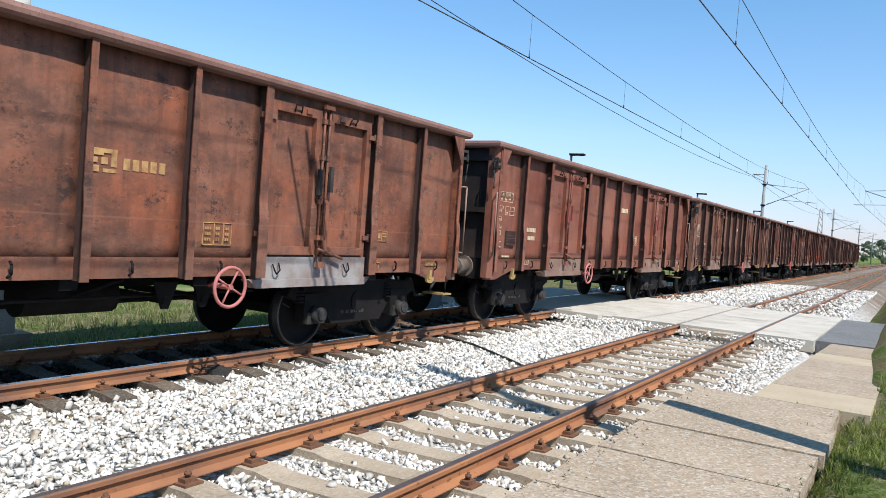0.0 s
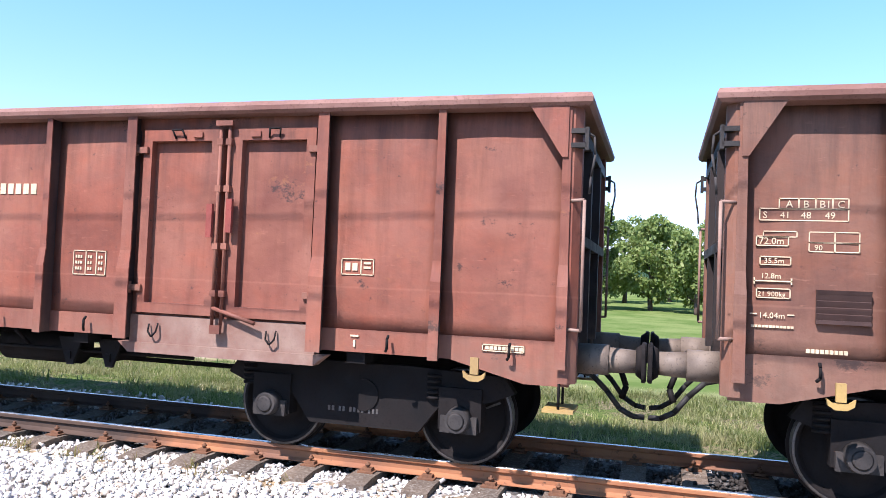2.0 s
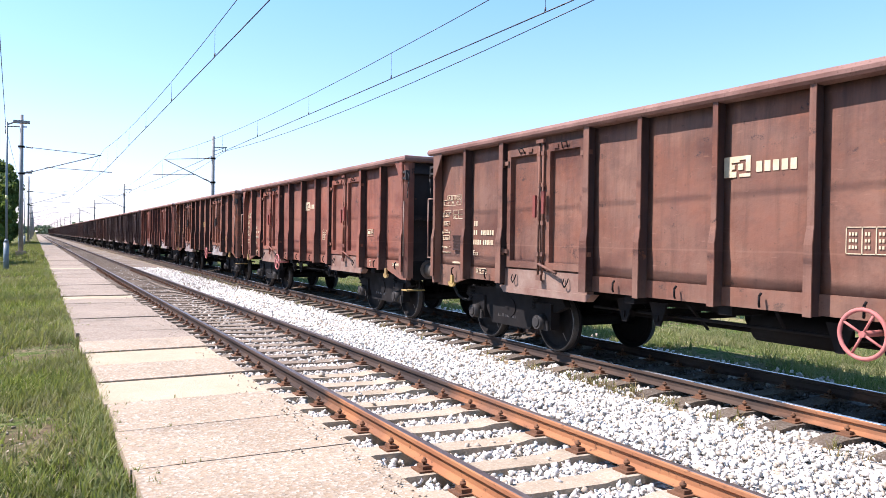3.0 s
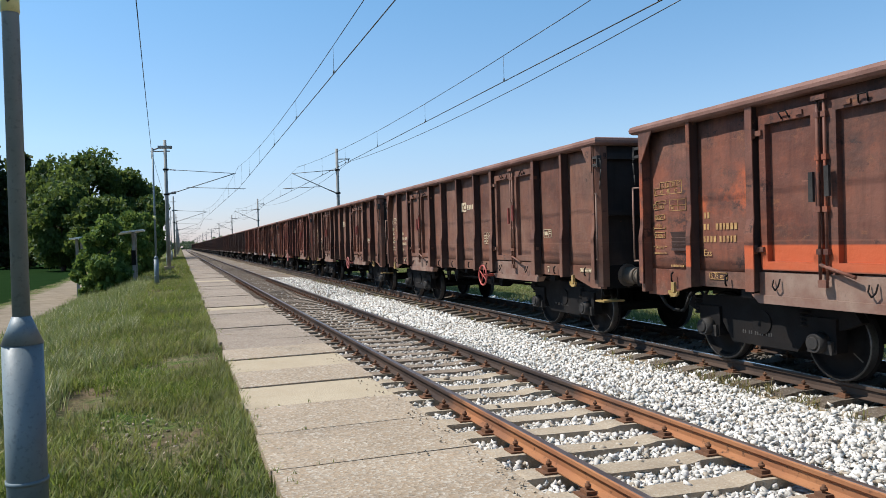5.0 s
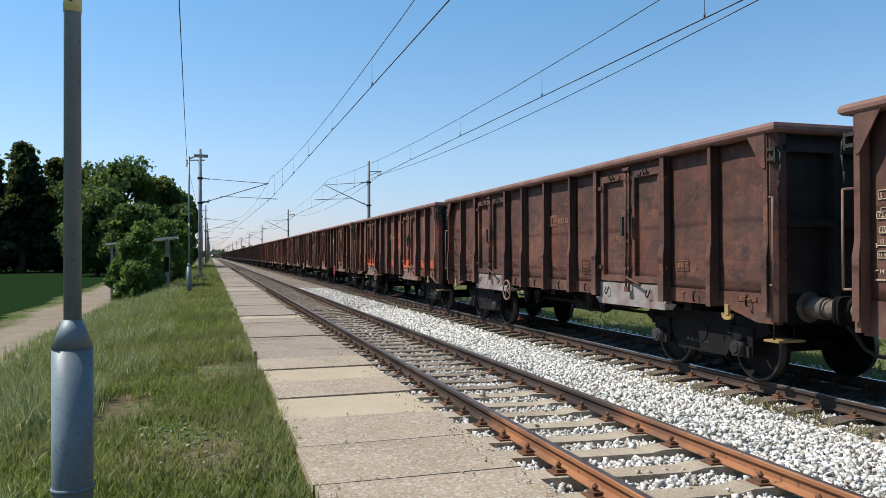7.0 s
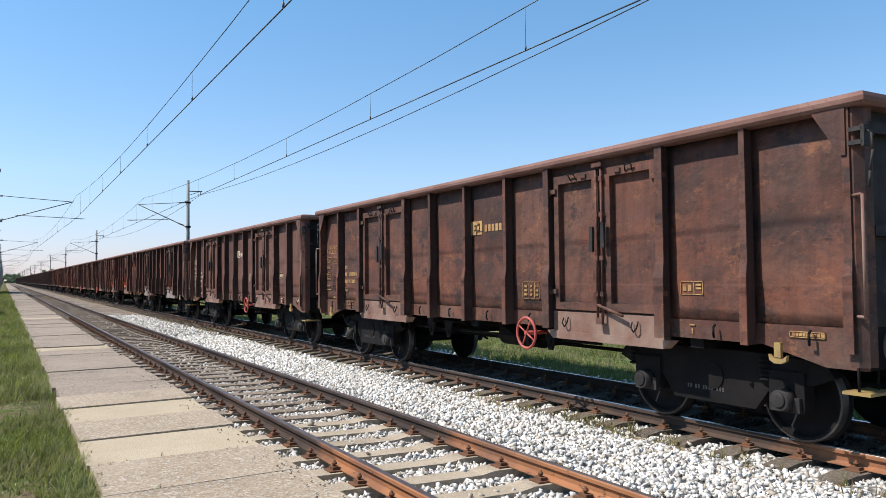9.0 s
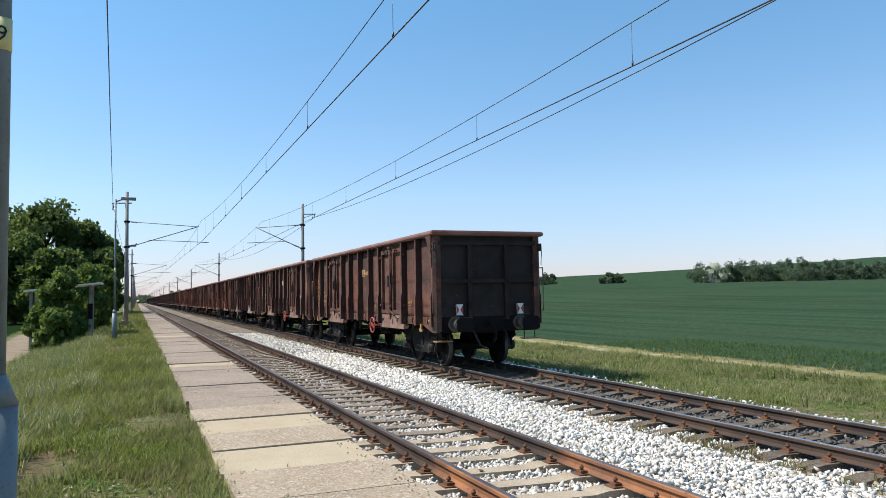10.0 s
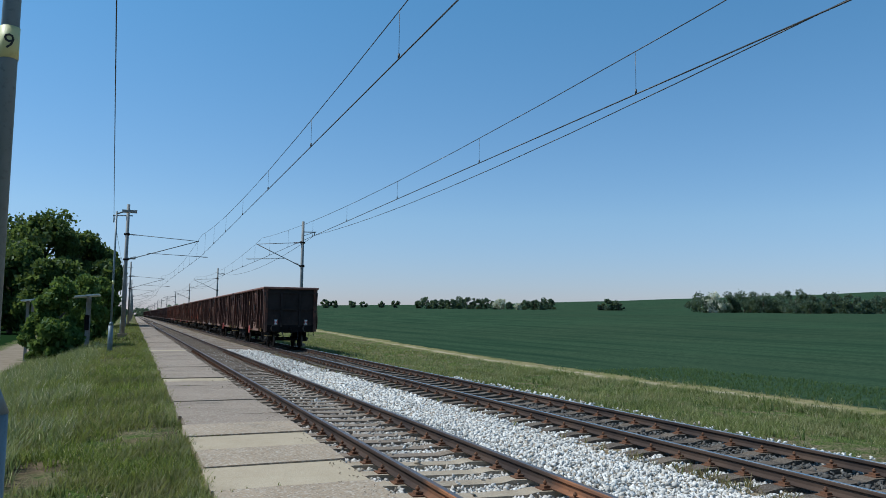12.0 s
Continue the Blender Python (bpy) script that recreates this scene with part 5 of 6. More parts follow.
def make_wagon(paint_key, sill, mark, full, wheel_y=1.85, wheel_paint=SILL_BROWN, low=0.0, sign_z=2.40):
    p = PAINT[paint_key]
    names = {"clean": "oxide-red", "plum": "dull plum-brown", "rusty": "heavily rusted red-brown", "mottled": "dark mottled rust-brown", "orange": "rusty orange-patched", "dark": "dark weathered brown", "umber": "dull umber-brown"}
    wg = thing("open_wagon", "%s steel open freight wagon with ribbed sides" % names[paint_key], "freight wagon", "wagons of the train")
    for s in (-1, 1):
        for i, (a, b) in enumerate(zip(POSTS, POSTS[1:])):
            if (a, b) in ((-4.22, -2.15), (2.15, 4.22)):
                continue
            w = b - a
            seed = (i + (0 if s < 0 else 20))
            me = panel_mesh(s, w, seed, p)
            ob = part("panel", me, None, wg)
            ob.location = (0, (a + b) / 2, 0)
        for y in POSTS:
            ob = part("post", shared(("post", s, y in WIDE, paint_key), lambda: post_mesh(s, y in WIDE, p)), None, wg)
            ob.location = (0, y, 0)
        part("side_sill", shared(("sill", s, paint_key), lambda: sill_mesh(s, p)), None, wg)
        for yc in (-3.185, 3.185):
            ob = part("threshold", shared(("thr", s, sill.name), lambda: threshold_mesh(s, sill)), None, wg, "scuffed pale threshold below the doors")
            ob.location = (0, yc, 0)
            for d in (1, -1):
                leaf = part("door_leaf", shared(("leaf", s, paint_key), lambda: leaf_mesh(s, p)), None, wg)
                leaf.location = (0, yc - d * 0.965, 0)
                leaf.scale = (1, d, 1)
                if full:
                    part("door_catch", shared(("loop", s), lambda: door_catch_mesh(s)), None, leaf)
                    for z in (1.52, 2.88):
                        part("hinge", shared(("hinge", s, paint_key), lambda: hinge_mesh(s, p)), None, leaf).location = (0, 0, z)
            ob = part("locking_bar", shared(("lock", s, paint_key), lambda: lock_mesh(s, p)), None, wg)
            ob.location = (0, yc, 0)
            if full:
                red = paint_key in ("clean", "plum")
                part("lever", shared(("grip", s, red), lambda: grip_mesh(s, LEVER_RED if red else STEEL_GREY)), None, ob, "faded red lever" if red else "")
            bm = bmesh.new()
            a, b = sorted((s * (WALL - 0.02), s * (WALL + 0.03)))
            box(bm, a, b, yc - 1.035, yc + 1.035, 3.09, 3.22)
            part("lintel", bm, p, wg)
        if full and s < 0:
            for y, wide in [(y, False) for y in (-6.0, -4.9, -1.65, -0.55, 0.6, 1.65, 4.75, 5.85)] + [(y, True) for y in (-3.8, -2.52, 2.56, 3.84)]:
                ob = part("lashing_ring", shared(("ring", s, wide), lambda: hook_ring_mesh(s, wide)), None, wg)
                ob.location = (0, y, 0)
        part("label_holder", shared(("vent", s), lambda: vent_mesh(s)), None, wg)
        for e in (-1, 1):
            part("gusset", shared(("gus", s, e, paint_key), lambda: gusset_mesh(s, e, p)), None, wg)
            part("corner_post", shared(("corner", s, e, paint_key), lambda: corner_post_mesh(s, e, p)), None, wg)
            if full:
                part("corner_catch", shared(("catch", s, e), lambda: corner_catch_mesh(s, e)), None, wg)
            bf = part("buffer", shared(("buf", s, e), lambda: buffer_mesh(s, e)), None, wg)
            part("buffer_head", shared(("bufh", s, e), lambda: buffer_head_mesh(s, e)), None, bf, "dark greasy buffer disc")
            if full:
                part("tow_hook", shared(("hook", s, e), lambda: hook_mesh(s, e)), None, wg, "yellow towing hook")
                part("handrail", shared(("hand", s, e), lambda: handrail_mesh(s, e)), None, wg)
                if e < 0:
                    st = part("step", shared(("step", s, e), lambda: step_mesh(s, e)), None, wg)
                    part("tread", shared(("tread", s, e), lambda: tread_mesh(s, e)), None, st, "worn yellow footplate")
    part("top_rail", shared(("rim",), lambda: top_rail_mesh(RIM_RUST)), None, wg, "bleached rusty tube round the open top")
    ep = PAINT["darkening"]
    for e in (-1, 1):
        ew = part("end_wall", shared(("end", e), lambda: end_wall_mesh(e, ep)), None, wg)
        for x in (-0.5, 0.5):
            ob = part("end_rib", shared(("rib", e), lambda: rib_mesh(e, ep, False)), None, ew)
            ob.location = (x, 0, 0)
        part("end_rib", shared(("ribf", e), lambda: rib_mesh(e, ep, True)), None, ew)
        part("coupling", shared(("coup", e), lambda: coupling_mesh(e)), None, wg)
        for x in (-0.45, 0.4):
            part("brake_hose", shared(("hose", x, e), lambda: hose_mesh(x, e)), None, wg, "black rubber brake hose")
    part("underframe", shared(("under",), underframe_mesh), None, wg)
    part("brake_gear", shared(("gear",), brake_gear_mesh), None, wg)
    if full:
        bwm = to_mesh("brake_wheel", brake_wheel_mesh(-1, wheel_y), wheel_paint)
        part("brake_wheel", bwm, None, wg, "spoked hand brake wheel")
        add_markings(wg, mark, True, low)
        logo(wg, -0.02, sign_z, mark)
    for e in (-1, 1):
        bg = new("bogie")
        bg.parent = wg
        bg.location = (0, e * 4.55, 0)
        for s in (-1, 1):
            part("side_frame", shared(("frame", s), lambda: frame_mesh(s)), None, bg)
            for y in (-0.95, 0.95):
                ob = part("axle_box", shared(("abox", s), lambda: axle_box_mesh(s)), None, bg, "dusty grey axle box")
                ob.location = (0, y, 0.46)
                if full:
                    ob = part("spring", shared(("spring", s), lambda: spring_mesh(s)), None, bg)
                    ob.location = (0, y + 0.26, 0)
        if full:
            bm = bmesh.new()
            for y0, y1, z0, z1 in digits(0.36, 0.43, [0.022, 0.022, -0.03, 0.022, 0.022, -0.03, 0.022, 0.022, 0.022, 0.022, -0.03, 0.022, 0.022, 0.022], 0.045, 0.018):
                box(bm, -1.023, -1.015, min(y0, y1), max(y0, y1), z0, z1)
            part("number", bm, TREAD, bg, "stencilled number as small pale bars")["kind"] = "stuff"
        for y in (-0.95, 0.95):
            ws = part("wheelset", shared(("wheelset",), wheelset_mesh), None, bg)
            ws.location = (0, y, 0.452)
            if full:
                # the tyre is ground bright where it meets the rail
                ws.data = shared(("wheel_and_tyre",), joined_wheel)
    return wg


def joined_wheel():
    a, b = wheelset_mesh(), tyre_mesh()
    bm = bmesh.new()
    bm.from_mesh(a)
    k = len(bm.faces)
    bm.from_mesh(b)
    bm.faces.ensure_lookup_table()
    for f in bm.faces[k:]:
        f.material_index = 1
    me = bpy.data.meshes.new("wheelset")
    bm.to_mesh(me)
    bm.free()
    me.materials.append(STEEL_DARK)
    me.materials.append(TREAD)
    return me


# how far the train runs ahead of an even pace (seconds, metres)
DRIFT_T = [0.0, 0.5, 1.0, 1.5, 2.0, 2.5, 3.0, 5.0, 5.5, 6.0, 6.5, 8.5, 9.0, 9.5, 10.0, 10.5, 11.0, 11.5, 12.0]
DRIFT = [-0.02, 0.16, -0.20, 0.01, 0.04, 0.05, 0.0, 0.29, 0.31, 0.38, 0.43, 0.0, -0.03, 0.0, 0.06, 0.0, -0.10, -0.35, -0.40]


def wagon_y(k, t):
    return -18.22 - PITCH * k + SPEED * t + float(np.interp(t, DRIFT_T, DRIFT))


WAGONS = {}
WAGONS[0] = make_wagon("clean", SILL_BROWN, MARK, True, 2.02, PINK)
WAGONS[-1] = make_wagon("rusty", SILL_WHITE, MARK_WORN, True, -1.68, PINK, 0.25, 2.03)
WAGONS[3] = make_wagon("orange", SILL_BROWN, MARK_WORN, True, 1.85, SILL_BROWN, 0.24, 2.28)
WAGONS[1] = make_wagon("plum", SILL_BROWN, MARK, True, -1.72, PINK)
WAGONS[5] = make_wagon("umber", SILL_BROWN, MARK, True, -1.75, RED)
WAGONS[2] = make_wagon("plum", SILL_BROWN, MARK, True, -1.75, RED)
WAGONS[4] = make_wagon("mottled", SILL_WHITE, MARK_FAINT, True, 1.85, SILL_BROWN, 0.24, 2.30)
WAGONS[6] = make_wagon("mottled", SILL_BROWN, MARK_WORN, True, -1.75, RED, 0.22)
WAGONS[-2] = make_wagon("clean", SILL_WHITE, MARK, False)
far_types = [make_wagon("dark", SILL_WHITE, MARK, False), make_wagon("dark", SILL_BROWN, MARK, False), make_wagon("mottled", SILL_WHITE, MARK, False)]
WAGONS[-3], WAGONS[-4], WAGONS[-5] = far_types[1], far_types[0], far_types[2]
pick = random.Random(12)
for k in range(-6, -32, -1):
    WAGONS[k] = copy_thing(far_types[pick.choice((0, 1, 1, 0, 2))], Matrix())


def make_tail_boards(wg):
    for x in (-0.80, 0.84):
        bm = bmesh.new()
        box(bm, x - 0.09, x + 0.09, -6.60, -6.575, 1.28, 1.54)
        bd = part("tail_board", bm, WHITE, wg, "white and red tail board", 0.004)
        bm = bmesh.new()
        for a in (-1, 1):
            prism(bm, [(x + a * 0.089, 1.285), (x + a * 0.014, 1.41), (x + a * 0.089, 1.535)], -6.606, -6.598, 1)
        part("red_triangles", bm, RED, bd, "red paint triangles")


make_tail_boards(WAGONS[6])


# ---- plants ----
def blades(n, seed, lean=0.45, width=0.05):
    """Tufts of narrow bent blades; each blade is one quad and a tip."""
    rng = np.random.default_rng(seed)
    shapes = []
    for _ in range(n):
        v = []
        for _ in range(6):
            a, l, h, o = rng.uniform(0, 6.28), rng.uniform(0.1, lean), rng.uniform(0.5, 1.0), rng.normal(0, 0.16, 2)
            d = np.array([math.cos(a), math.sin(a)])
            q = np.array([-d[1], d[0]]) * width
            mid, tip = o + d * l * 0.35, o + d * l
            v += [(*(o - q), 0), (*(o + q), 0), (*(mid + q * 0.7), h * 0.6), (*(mid - q * 0.7), h * 0.6), (*(mid - q * 0.7), h * 0.6), (*(mid + q * 0.7), h * 0.6),
                  (*(tip + q * 0.1), h), (*(tip - q * 0.1), h)]
        shapes.append(np.array(v))
    return shapes


TUFT_F = np.array([(8 * i + 4 * j, 8 * i + 4 * j + 1, 8 * i + 4 * j + 2, 8 * i + 4 * j + 3) for i in range(6) for j in range(2)])


BARE = (-0.30, 6.3)           # a scuffed stony spot in the grass


def meadow(name, areas, material, label, seed, bare=0.0, width=0.042):
    rng = np.random.default_rng(seed)
    P, S = [], []
    for x0, x1, y0, y1, per, size in areas:
        n = int((x1 - x0) * (y1 - y0) * per)
        p = np.stack([rng.uniform(x0, x1, n), rng.uniform(y0, y1, n)], -1)
        if bare:
            m = np.array([noise.noise(Vector((a * 0.7, b * 0.45, seed))) for a, b in p])
            scuffed = (np.hypot((p[:, 0] - BARE[0]) / 0.50, (p[:, 1] - BARE[1]) / 1.1) < rng.uniform(0.4, 1.3, n)) & (rng.random(n) < 0.9)
            p = p[(m > rng.normal(bare, 0.12, n)) & ~scuffed]
        P.append(p)
        S.append(rng.uniform(0.55, 1.25, len(p)) * size)
    p, s = np.concatenate(P), np.concatenate(S)
    me = strewn(name, blades(14, seed, 0.85, width), TUFT_F, np.column_stack([p, land(p[:, 0], p[:, 1]) - 0.01]), s, material, 0.12, seed)
    tagged(new(name, me), label, "grass", kind="stuff")


meadow("platform_grass", [(-3.0, 0.53, 2.5, 10.0, 520, 0.135), (-3.6, 0.53, 10.0, 20.0, 240, 0.17), (-4.2, 0.53, 20.0, 40.0, 70, 0.19), (-3.5, 0.53, 40.0, 120.0, 14, 0.26),
                          (-3.0, 0.53, -4.0, 2.5, 260, 0.10), (-1.5, 0.5, -8.0, -4.0, 300, 0.10), (-2.5, 0.28, -14.0, -8.0, 110, 0.12)], GRASS, "green meadow grass on the bank beside the platform", 21, -0.20)
meadow("edge_grass", [(0.28, 0.62, 2.5, 16.0, 260, 0.13), (0.30, 0.60, 16.0, 40.0, 90, 0.16)], VERGE, "fresh yellow-green grass along the platform edge", 27, -0.05)
meadow("tall_dry_grass", [(-3.4, -1.15, 4.4, 9.0, 240, 0.30), (-3.6, -0.8, 9.0, 17.0, 150, 0.27), (-4.2, -1.2, 17.0, 40.0, 50, 0.32)], GRASS_DRY, "tall seeding grass along the bank", 22, -0.02, 0.024)
meadow("verge_grass", [(9.9, 16.6, -2.0, 14.0, 120, 0.17), (9.9, 16.6, 14.0, 30.0, 60, 0.21), (10.0, 17.0, 30.0, 90.0, 14, 0.22), (9.9, 14.8, -15.0, -2.0, 40, 0.2)], VERGE, "rough green verge beyond the tracks", 23, -0.12)
meadow("verge_weeds", [(10.2, 16.8, 2.0, 32.0, 5, 0.24)], LEAF_DARK, "dark leafy weeds scattered over the verge", 26, 0.1)
meadow("dry_verge", [(11.5, 16.9, 2.0, 40.0, 22, 0.15), (17.7, 18.3, 2.0, 30.0, 12, 0.22), (9.7, 11.0, -2.0, 40.0, 10, 0.2)], GRASS_DRY, "dry straw-coloured grass at the field edge", 24, -0.1)
meadow("wheat_edge", [(18.3, 24.0, 8.0, 29.0, 32, 0.15)], WHEAT, "young green wheat at the edge of the field", 25)


def edge_gravel():
    """Crumbs of stone along the broken rail-side edge of the platform, and moss tufts in its joints."""
    rng = np.random.default_rng(51)
    n = 700
    y = rng.uniform(-7.9, 24.0, n)
    x = 1.86 - np.abs(rng.normal(0, 0.16, n)) * (0.6 + 0.7 * np.sin(y * 1.7) ** 2)
    me = strewn("platform_gravel", rock_shapes(10, 7), ROCK_F, np.column_stack([x, y, np.full(n, PLAT_Z + 0.008)]), rng.uniform(0.004, 0.011, n), SLEEPER, 0.6, 52)
    tagged(new("platform_gravel", me), "crumbled stones along the platform edge", "gravel", kind="stuff")
    n = 300
    y = np.where(rng.random(n) < 0.45, -7.9 + 0.965 * rng.integers(0, 40, n) + rng.normal(0, 0.012, n), rng.uniform(-7.9, 30.0, n))
    joint = np.abs((y + 7.9) / 0.965 - np.round((y + 7.9) / 0.965)) < 0.04
    x = np.where(joint, rng.uniform(0.5, 0.8, n) + 0.5 * rng.random(n) ** 3, 0.53 + np.abs(rng.normal(0, 0.05, n)))
    me = strewn("joint_tufts", blades(8, 53), TUFT_F, np.column_stack([x, y, np.full(n, PLAT_Z - 0.01)]), rng.uniform(0.015, 0.050, n), GRASS, 0.35, 54)
    tagged(new("joint_tufts", me), "small grass tufts in the platform joints", "grass", kind="stuff")


edge_gravel()


def bare_spot():
    """Small stones lying in the scuffed spots of the bank."""
    rng = np.random.default_rng(41)
    n = 150
    p = np.stack([rng.normal(BARE[0], 0.28, n), rng.normal(BARE[1], 0.5, n)], -1)
    p[110:] = np.stack([rng.normal(0.05, 0.2, 40), rng.normal(5.1, 0.3, 40)], -1)
    me = strewn("bank_stones", rock_shapes(10, 5), ROCK_F, np.column_stack([p, land(p[:, 0], p[:, 1]) + 0.012]), rng.uniform(0.006, 0.020, n), SLEEPER, 0.6, 42)
    tagged(new("bank_stones", me), "small pale stones on bare soil in the grass", "stones", kind="stuff")


bare_spot()


def weeds():
    """Dry weeds between the ballast and the far track."""
    rng = np.random.default_rng(31)
    n = 200
    y = np.where(rng.random(n) < 0.5, rng.normal(7.2, 1.2, n), rng.uniform(3, 40, n))
    x = rng.normal(6.5, 0.12, n)
    me = strewn("ballast_weeds", blades(8, 9, 0.7), TUFT_F, np.column_stack([x, y, np.full(n, -0.29)]), rng.uniform(0.06, 0.16, n), WEED, 0.25, 32)
    tagged(new("ballast_weeds", me), "dry weeds in the ballast beside the rail", "weeds", kind="stuff")


weeds()


def crown(name, clumps, per, leaf, material, parent, seed):
    """Leaf cards set about many uneven clumps."""
    rng = np.random.default_rng(seed)
    P = []
    for cx, cy, cz, r in clumps:
        d = rng.normal(0, 1, (per, 3))
        d /= np.linalg.norm(d, axis=1)[:, None]
        P.append(np.array([cx, cy, cz]) + d * r * rng.uniform(0.35, 1.0, (per, 1)) ** 0.8 * rng.uniform(0.9, 1.25, (per, 1)) * np.array([1, 1, 0.85]))
    p = np.concatenate(P)
    quad = [np.array([(-0.5, -0.3, 0.0), (0.5, -0.28, 0.1), (0.55, 0.3, 0.0), (-0.45, 0.32, -0.1)]) * k for k in (0.8, 1.0, 1.3)]
    me = strewn(name, quad, np.array([(0, 1, 2, 3)]), p, rng.uniform(0.6, 1.3, len(p)) * leaf, material, 1.2, seed + 1)
    return part(name, me, None, parent)


def tree(name, label, x, y, h, w, material, seed, leaf=0.3, n=26, per=130, pine=False, low=0.25, category="tree"):
    rng = random.Random(seed)
    z = float(land(x, y))
    t = thing(name, label, category)
    bm = bmesh.new()
    pts = [Vector((x + rng.uniform(-0.1, 0.1) * i, y + rng.uniform(-0.1, 0.1) * i, z - 0.2 + h * 0.16 * i)) for i in range(6)]
    r0 = 0.03 * h
    for i, (p, q) in enumerate(zip(pts, pts[1:])):
        rod(bm, p, q, r0 * (1 - 0.16 * i), r0 * (1 - 0.16 * (i + 1)), 8)
    clumps = []
    for i in range(n):
        f = low + (1 - low) * (i + rng.random()) / n
        if pine:
            rad = w * 0.5 * (1.08 - f) * 1.25
        else:
            rad = w * 0.5 * math.sin(math.pi * min(0.97, max(0.12, (f - low * 0.6) / (1.04 - low * 0.6)))) ** 0.6
        a = rng.uniform(0, 6.28)
        k = rad * rng.uniform(0.35, 0.95)
        c = Vector((x + k * math.cos(a), y + k * math.sin(a), z + h * f * 0.95))
        clumps.append((c.x, c.y, c.z, w * rng.uniform(0.08, 0.19)))
        if i % 3 == 0:
            b = pts[min(4, max(1, int(f * 5)))]
            rod(bm, b, c, r0 * 0.3, r0 * 0.08, 5)
    part("trunk", bm, BARK, t)
    crown("crown", clumps, per, leaf, material, t, seed)
    return t


def plant_all():
    # the wood behind the dirt track
    for i, (x, y, h, w, m, pine) in enumerate(((-24, 112, 17.6, 9, PINE, True), (-29, 114, 16.5, 9, PINE, True), (-20.5, 116, 16, 8, PINE, True), (-34, 112, 17, 9, PINE, True),
                                               (-14.5, 108, 13.9, 10, LEAF_DARK, False), (-10, 100, 13.9, 10, LEAF_DARK, False), (-6.5, 104, 12.4, 8, LEAF_DARK, False),
                                               (-17, 114, 13, 10, LEAF_DARK, False), (-4.6, 108, 11.0, 6, LEAF_DARK, False), (-12, 90, 9.5, 8, LEAF_DARK, False),
                                               (-7.5, 86, 7.5, 7, LEAF_DARK, False), (-3.6, 96, 8.0, 5, LEAF_DARK, False))):
        tree("pine" if pine else "broadleaf_tree", "dark pine at the edge of the wood" if pine else "full-leaved green tree at the edge of the wood",
             x, y, h, w, m, 100 + i, 0.50 if pine else 0.34, 70, 220, pine, 0.06 if pine else 0.12)
    for i, (x, y, h, w) in enumerate(((-3.05, 36.6, 3.35, 1.9), (-3.0, 46, 4.0, 3.0), (-3.75, 36.4, 2.1, 1.7), (-2.4, 51, 4.0, 2.6), (-3.0, 35.4, 1.5, 2.4), (-2.6, 58, 4.0, 2.4))):
        tree("elder_bush", "bushy green elder beside the dirt track", x, y, h, w, LEAF, 140 + i, 0.15, 30, 300, False, 0.02, "bush")
    # orchard trees across the tracks
    for i, (x, y) in enumerate(((57, -2.6), (60, 0.6), (58, 4.6), (66, 7.5), (54, -5.2), (76, -1.0), (64, -6.2), (56, -7.4), (70, 3.0), (66, -11), (58, -16), (72, -20), (62, -27))):
        tree("orchard_tree", "round-crowned orchard tree on dry grass", x, y, 6.6 + (i % 3) * 0.5, 5.2, LEAF_SUN, 160 + i, 0.22, 30, 220, False, 0.16)


plant_all()


def hedgerow():
    """Far bushes along the foot of the hill."""
    rng = random.Random(77)
    spots = []
    for az, d, h in ([(20.3 + i * 0.63, 430 + rng.uniform(-15, 15), rng.uniform(3, 6.5)) for i in range(17)] +
                     [(34.6, 420, 6), (35.3, 421, 5), (34.1, 424, 3.5), (13.4, 470, 5), (14.0, 470, 4), (15.4, 475, 4), (16.2, 480, 3.5), (17.5, 470, 3.5), (18.6, 465, 4)] +
                     [(41.0 + i * 0.42, 360 + rng.uniform(-18, 18), rng.uniform(5, 9.0)) for i in range(28)] + [(53.5, 365, 5.0), (54.6, 368, 6.0), (55.3, 366, 4.5), (56.0, 362, 5.0)]):
        spots.append((az, d, h))
    for i, (az, d, h) in enumerate(spots):
        x, y = d * math.sin(radians(az)), d * math.cos(radians(az))
        white = i in (10, 12, 28, 29)
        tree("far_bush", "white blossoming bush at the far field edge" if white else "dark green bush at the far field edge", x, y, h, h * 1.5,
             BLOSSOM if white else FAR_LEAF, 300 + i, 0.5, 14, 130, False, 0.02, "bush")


hedgerow()


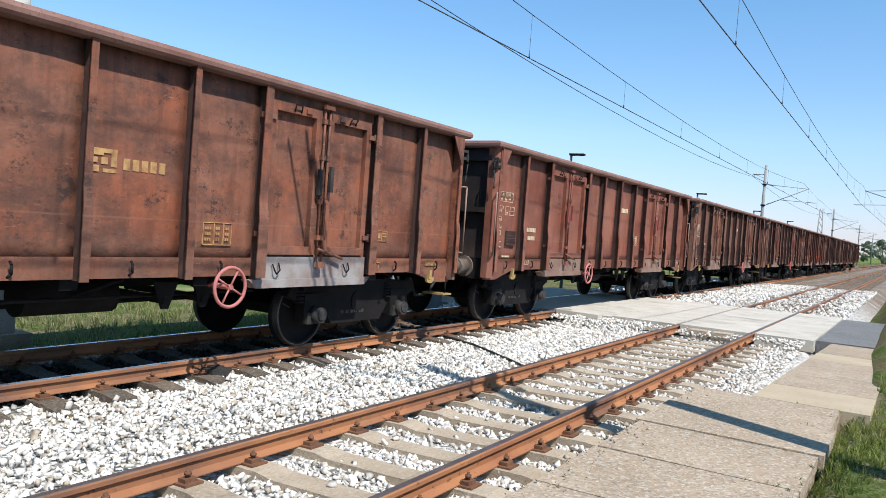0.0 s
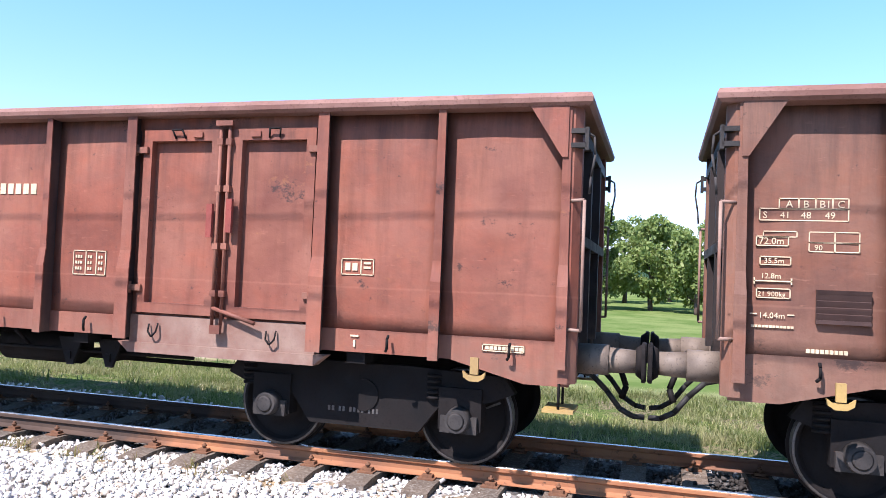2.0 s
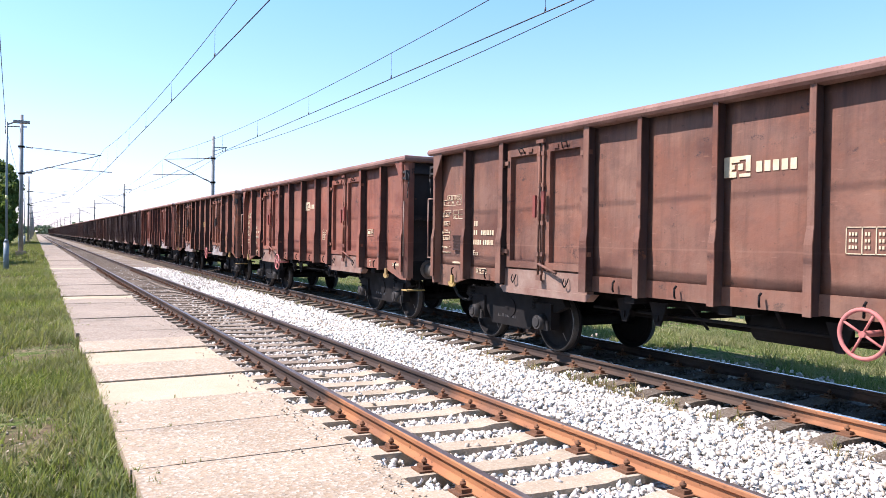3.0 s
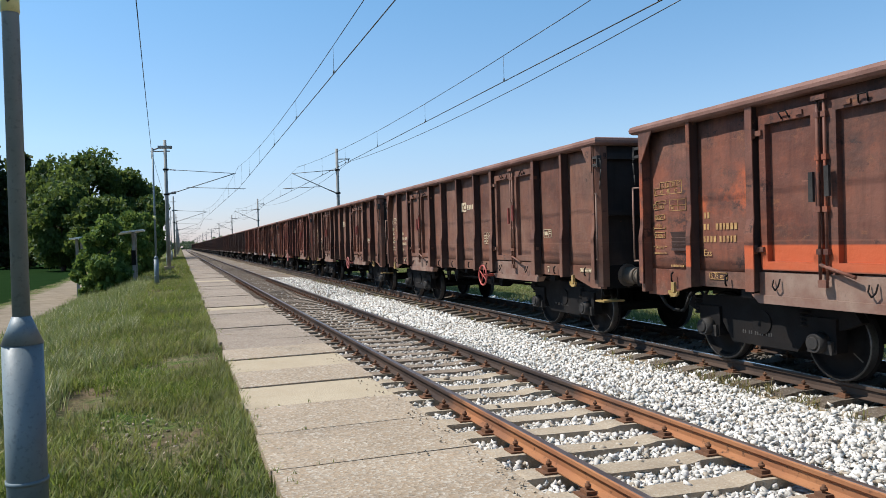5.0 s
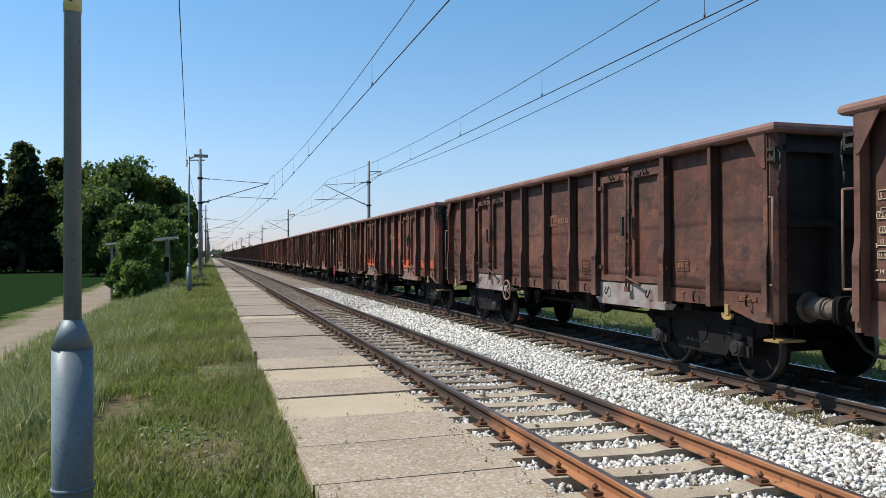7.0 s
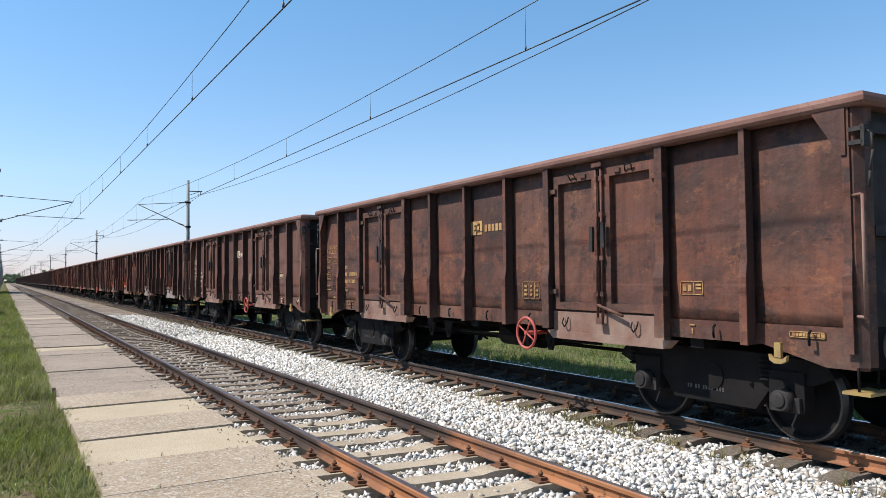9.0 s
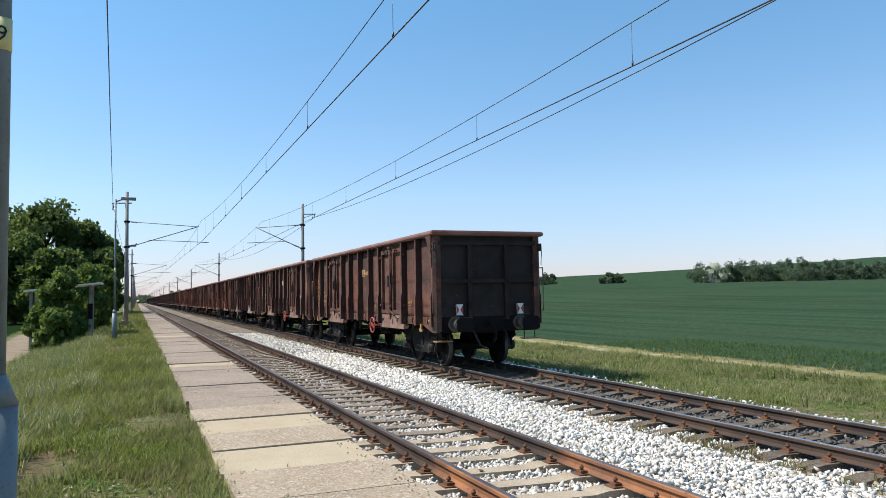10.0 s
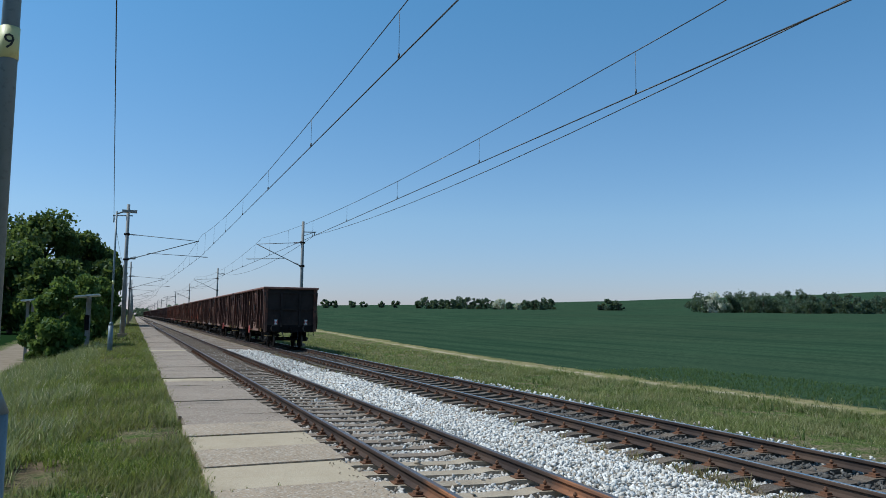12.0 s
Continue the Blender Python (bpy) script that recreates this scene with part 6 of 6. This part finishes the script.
def far_south():
    rng = random.Random(5)
    for i in range(16):
        x, y = rng.uniform(-70, 60), rng.uniform(-420, -300)
        tree("far_tree", "haze-tinted green tree near the southern horizon", x, y, rng.uniform(6, 10), rng.uniform(7, 11), HAZE_LEAF, 500 + i, 0.7, 14, 80, False, 0.1)
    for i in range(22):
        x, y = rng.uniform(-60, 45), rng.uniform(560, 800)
        tree("far_tree", "haze-tinted green tree near the northern horizon", x, y, rng.uniform(6, 10), rng.uniform(7, 12), HAZE_LEAF, 540 + i, 1.2, 12, 40, False, 0.1)
    # lattice tower
    t = thing("lattice_tower", "slim steel lattice tower beside the line", "lattice tower")
    bx, by, z0, z1 = 16.1, -160.0, float(land(16.1, -160)), 10.3
    bm = bmesh.new()
    for a in (-1, 1):
        for b in (-1, 1):
            rod(bm, (bx + a * 0.6, by + b * 0.6, z0), (bx + a * 0.25, by + b * 0.25, z1), 0.06, None, 6)
    part("legs", bm, MAST_GREY, t)
    bm = bmesh.new()
    n = 9
    for i in range(n):
        f, g = i / n, (i + 1) / n
        u, w = 0.6 - 0.35 * f, 0.6 - 0.35 * g
        za, zb = z0 + (z1 - z0) * f, z0 + (z1 - z0) * g
        for c in (-1, 1):
            rod(bm, (bx - u, by + c * u, za), (bx + w, by + c * w, zb), 0.035, None, 5)
            rod(bm, (bx + c * u, by - u, za), (bx + c * w, by + w, zb), 0.035, None, 5)
    part("bracing", bm, MAST_GREY, t)


far_south()


def make_shelter():
    """An open shelter half hidden by the bushes."""
    sh = thing("platform_shelter", "small open shelter with a flat white-edged roof", "shelter")
    bm = bmesh.new()
    prism(bm, [(-4.80, 2.18), (-1.66, 2.52), (-1.66, 2.585), (-4.80, 2.245)], 38.0, 40.6, 1)
    part("roof", bm, WHITE, sh, "flat white roof", 0.02)
    for x in (-2.15, -4.6):
        for y in (38.9, 40.8):
            bm = bmesh.new()
            box(bm, x - 0.06, x + 0.06, y - 0.06, y + 0.06, -0.5, 2.2 + 0.108 * (x + 4.6))
            part("post", bm, MAST_GREY, sh)
    for y in (38.9,):
        bm = bmesh.new()
        box(bm, -2.24, -2.05, y - 0.1, y + 0.1, 0.9, 1.6)
        part("notice_board", bm, STEEL_DARK, sh)


make_shelter()


# ---- what moves ----
def motions():
    for k, wg in WAGONS.items():
        walk(wg, [(t, pose(FX, wagon_y(k, t), FZ)) for t in DRIFT_T])
    for k in range(-1, 7):
        for bg in [c for c in WAGONS[k].children if c.name.startswith("bogie")]:
            for ws in [c for c in bg.children if c.name.startswith("wheelset")]:
                base = ws.location.copy()
                walk(ws, [(i / 30.0, Matrix.Translation(base) @ Matrix.Rotation((wagon_y(k, 0.0) - wagon_y(k, i / 30.0)) / 0.452, 4, "X")) for i in range(0, 361)])


motions()
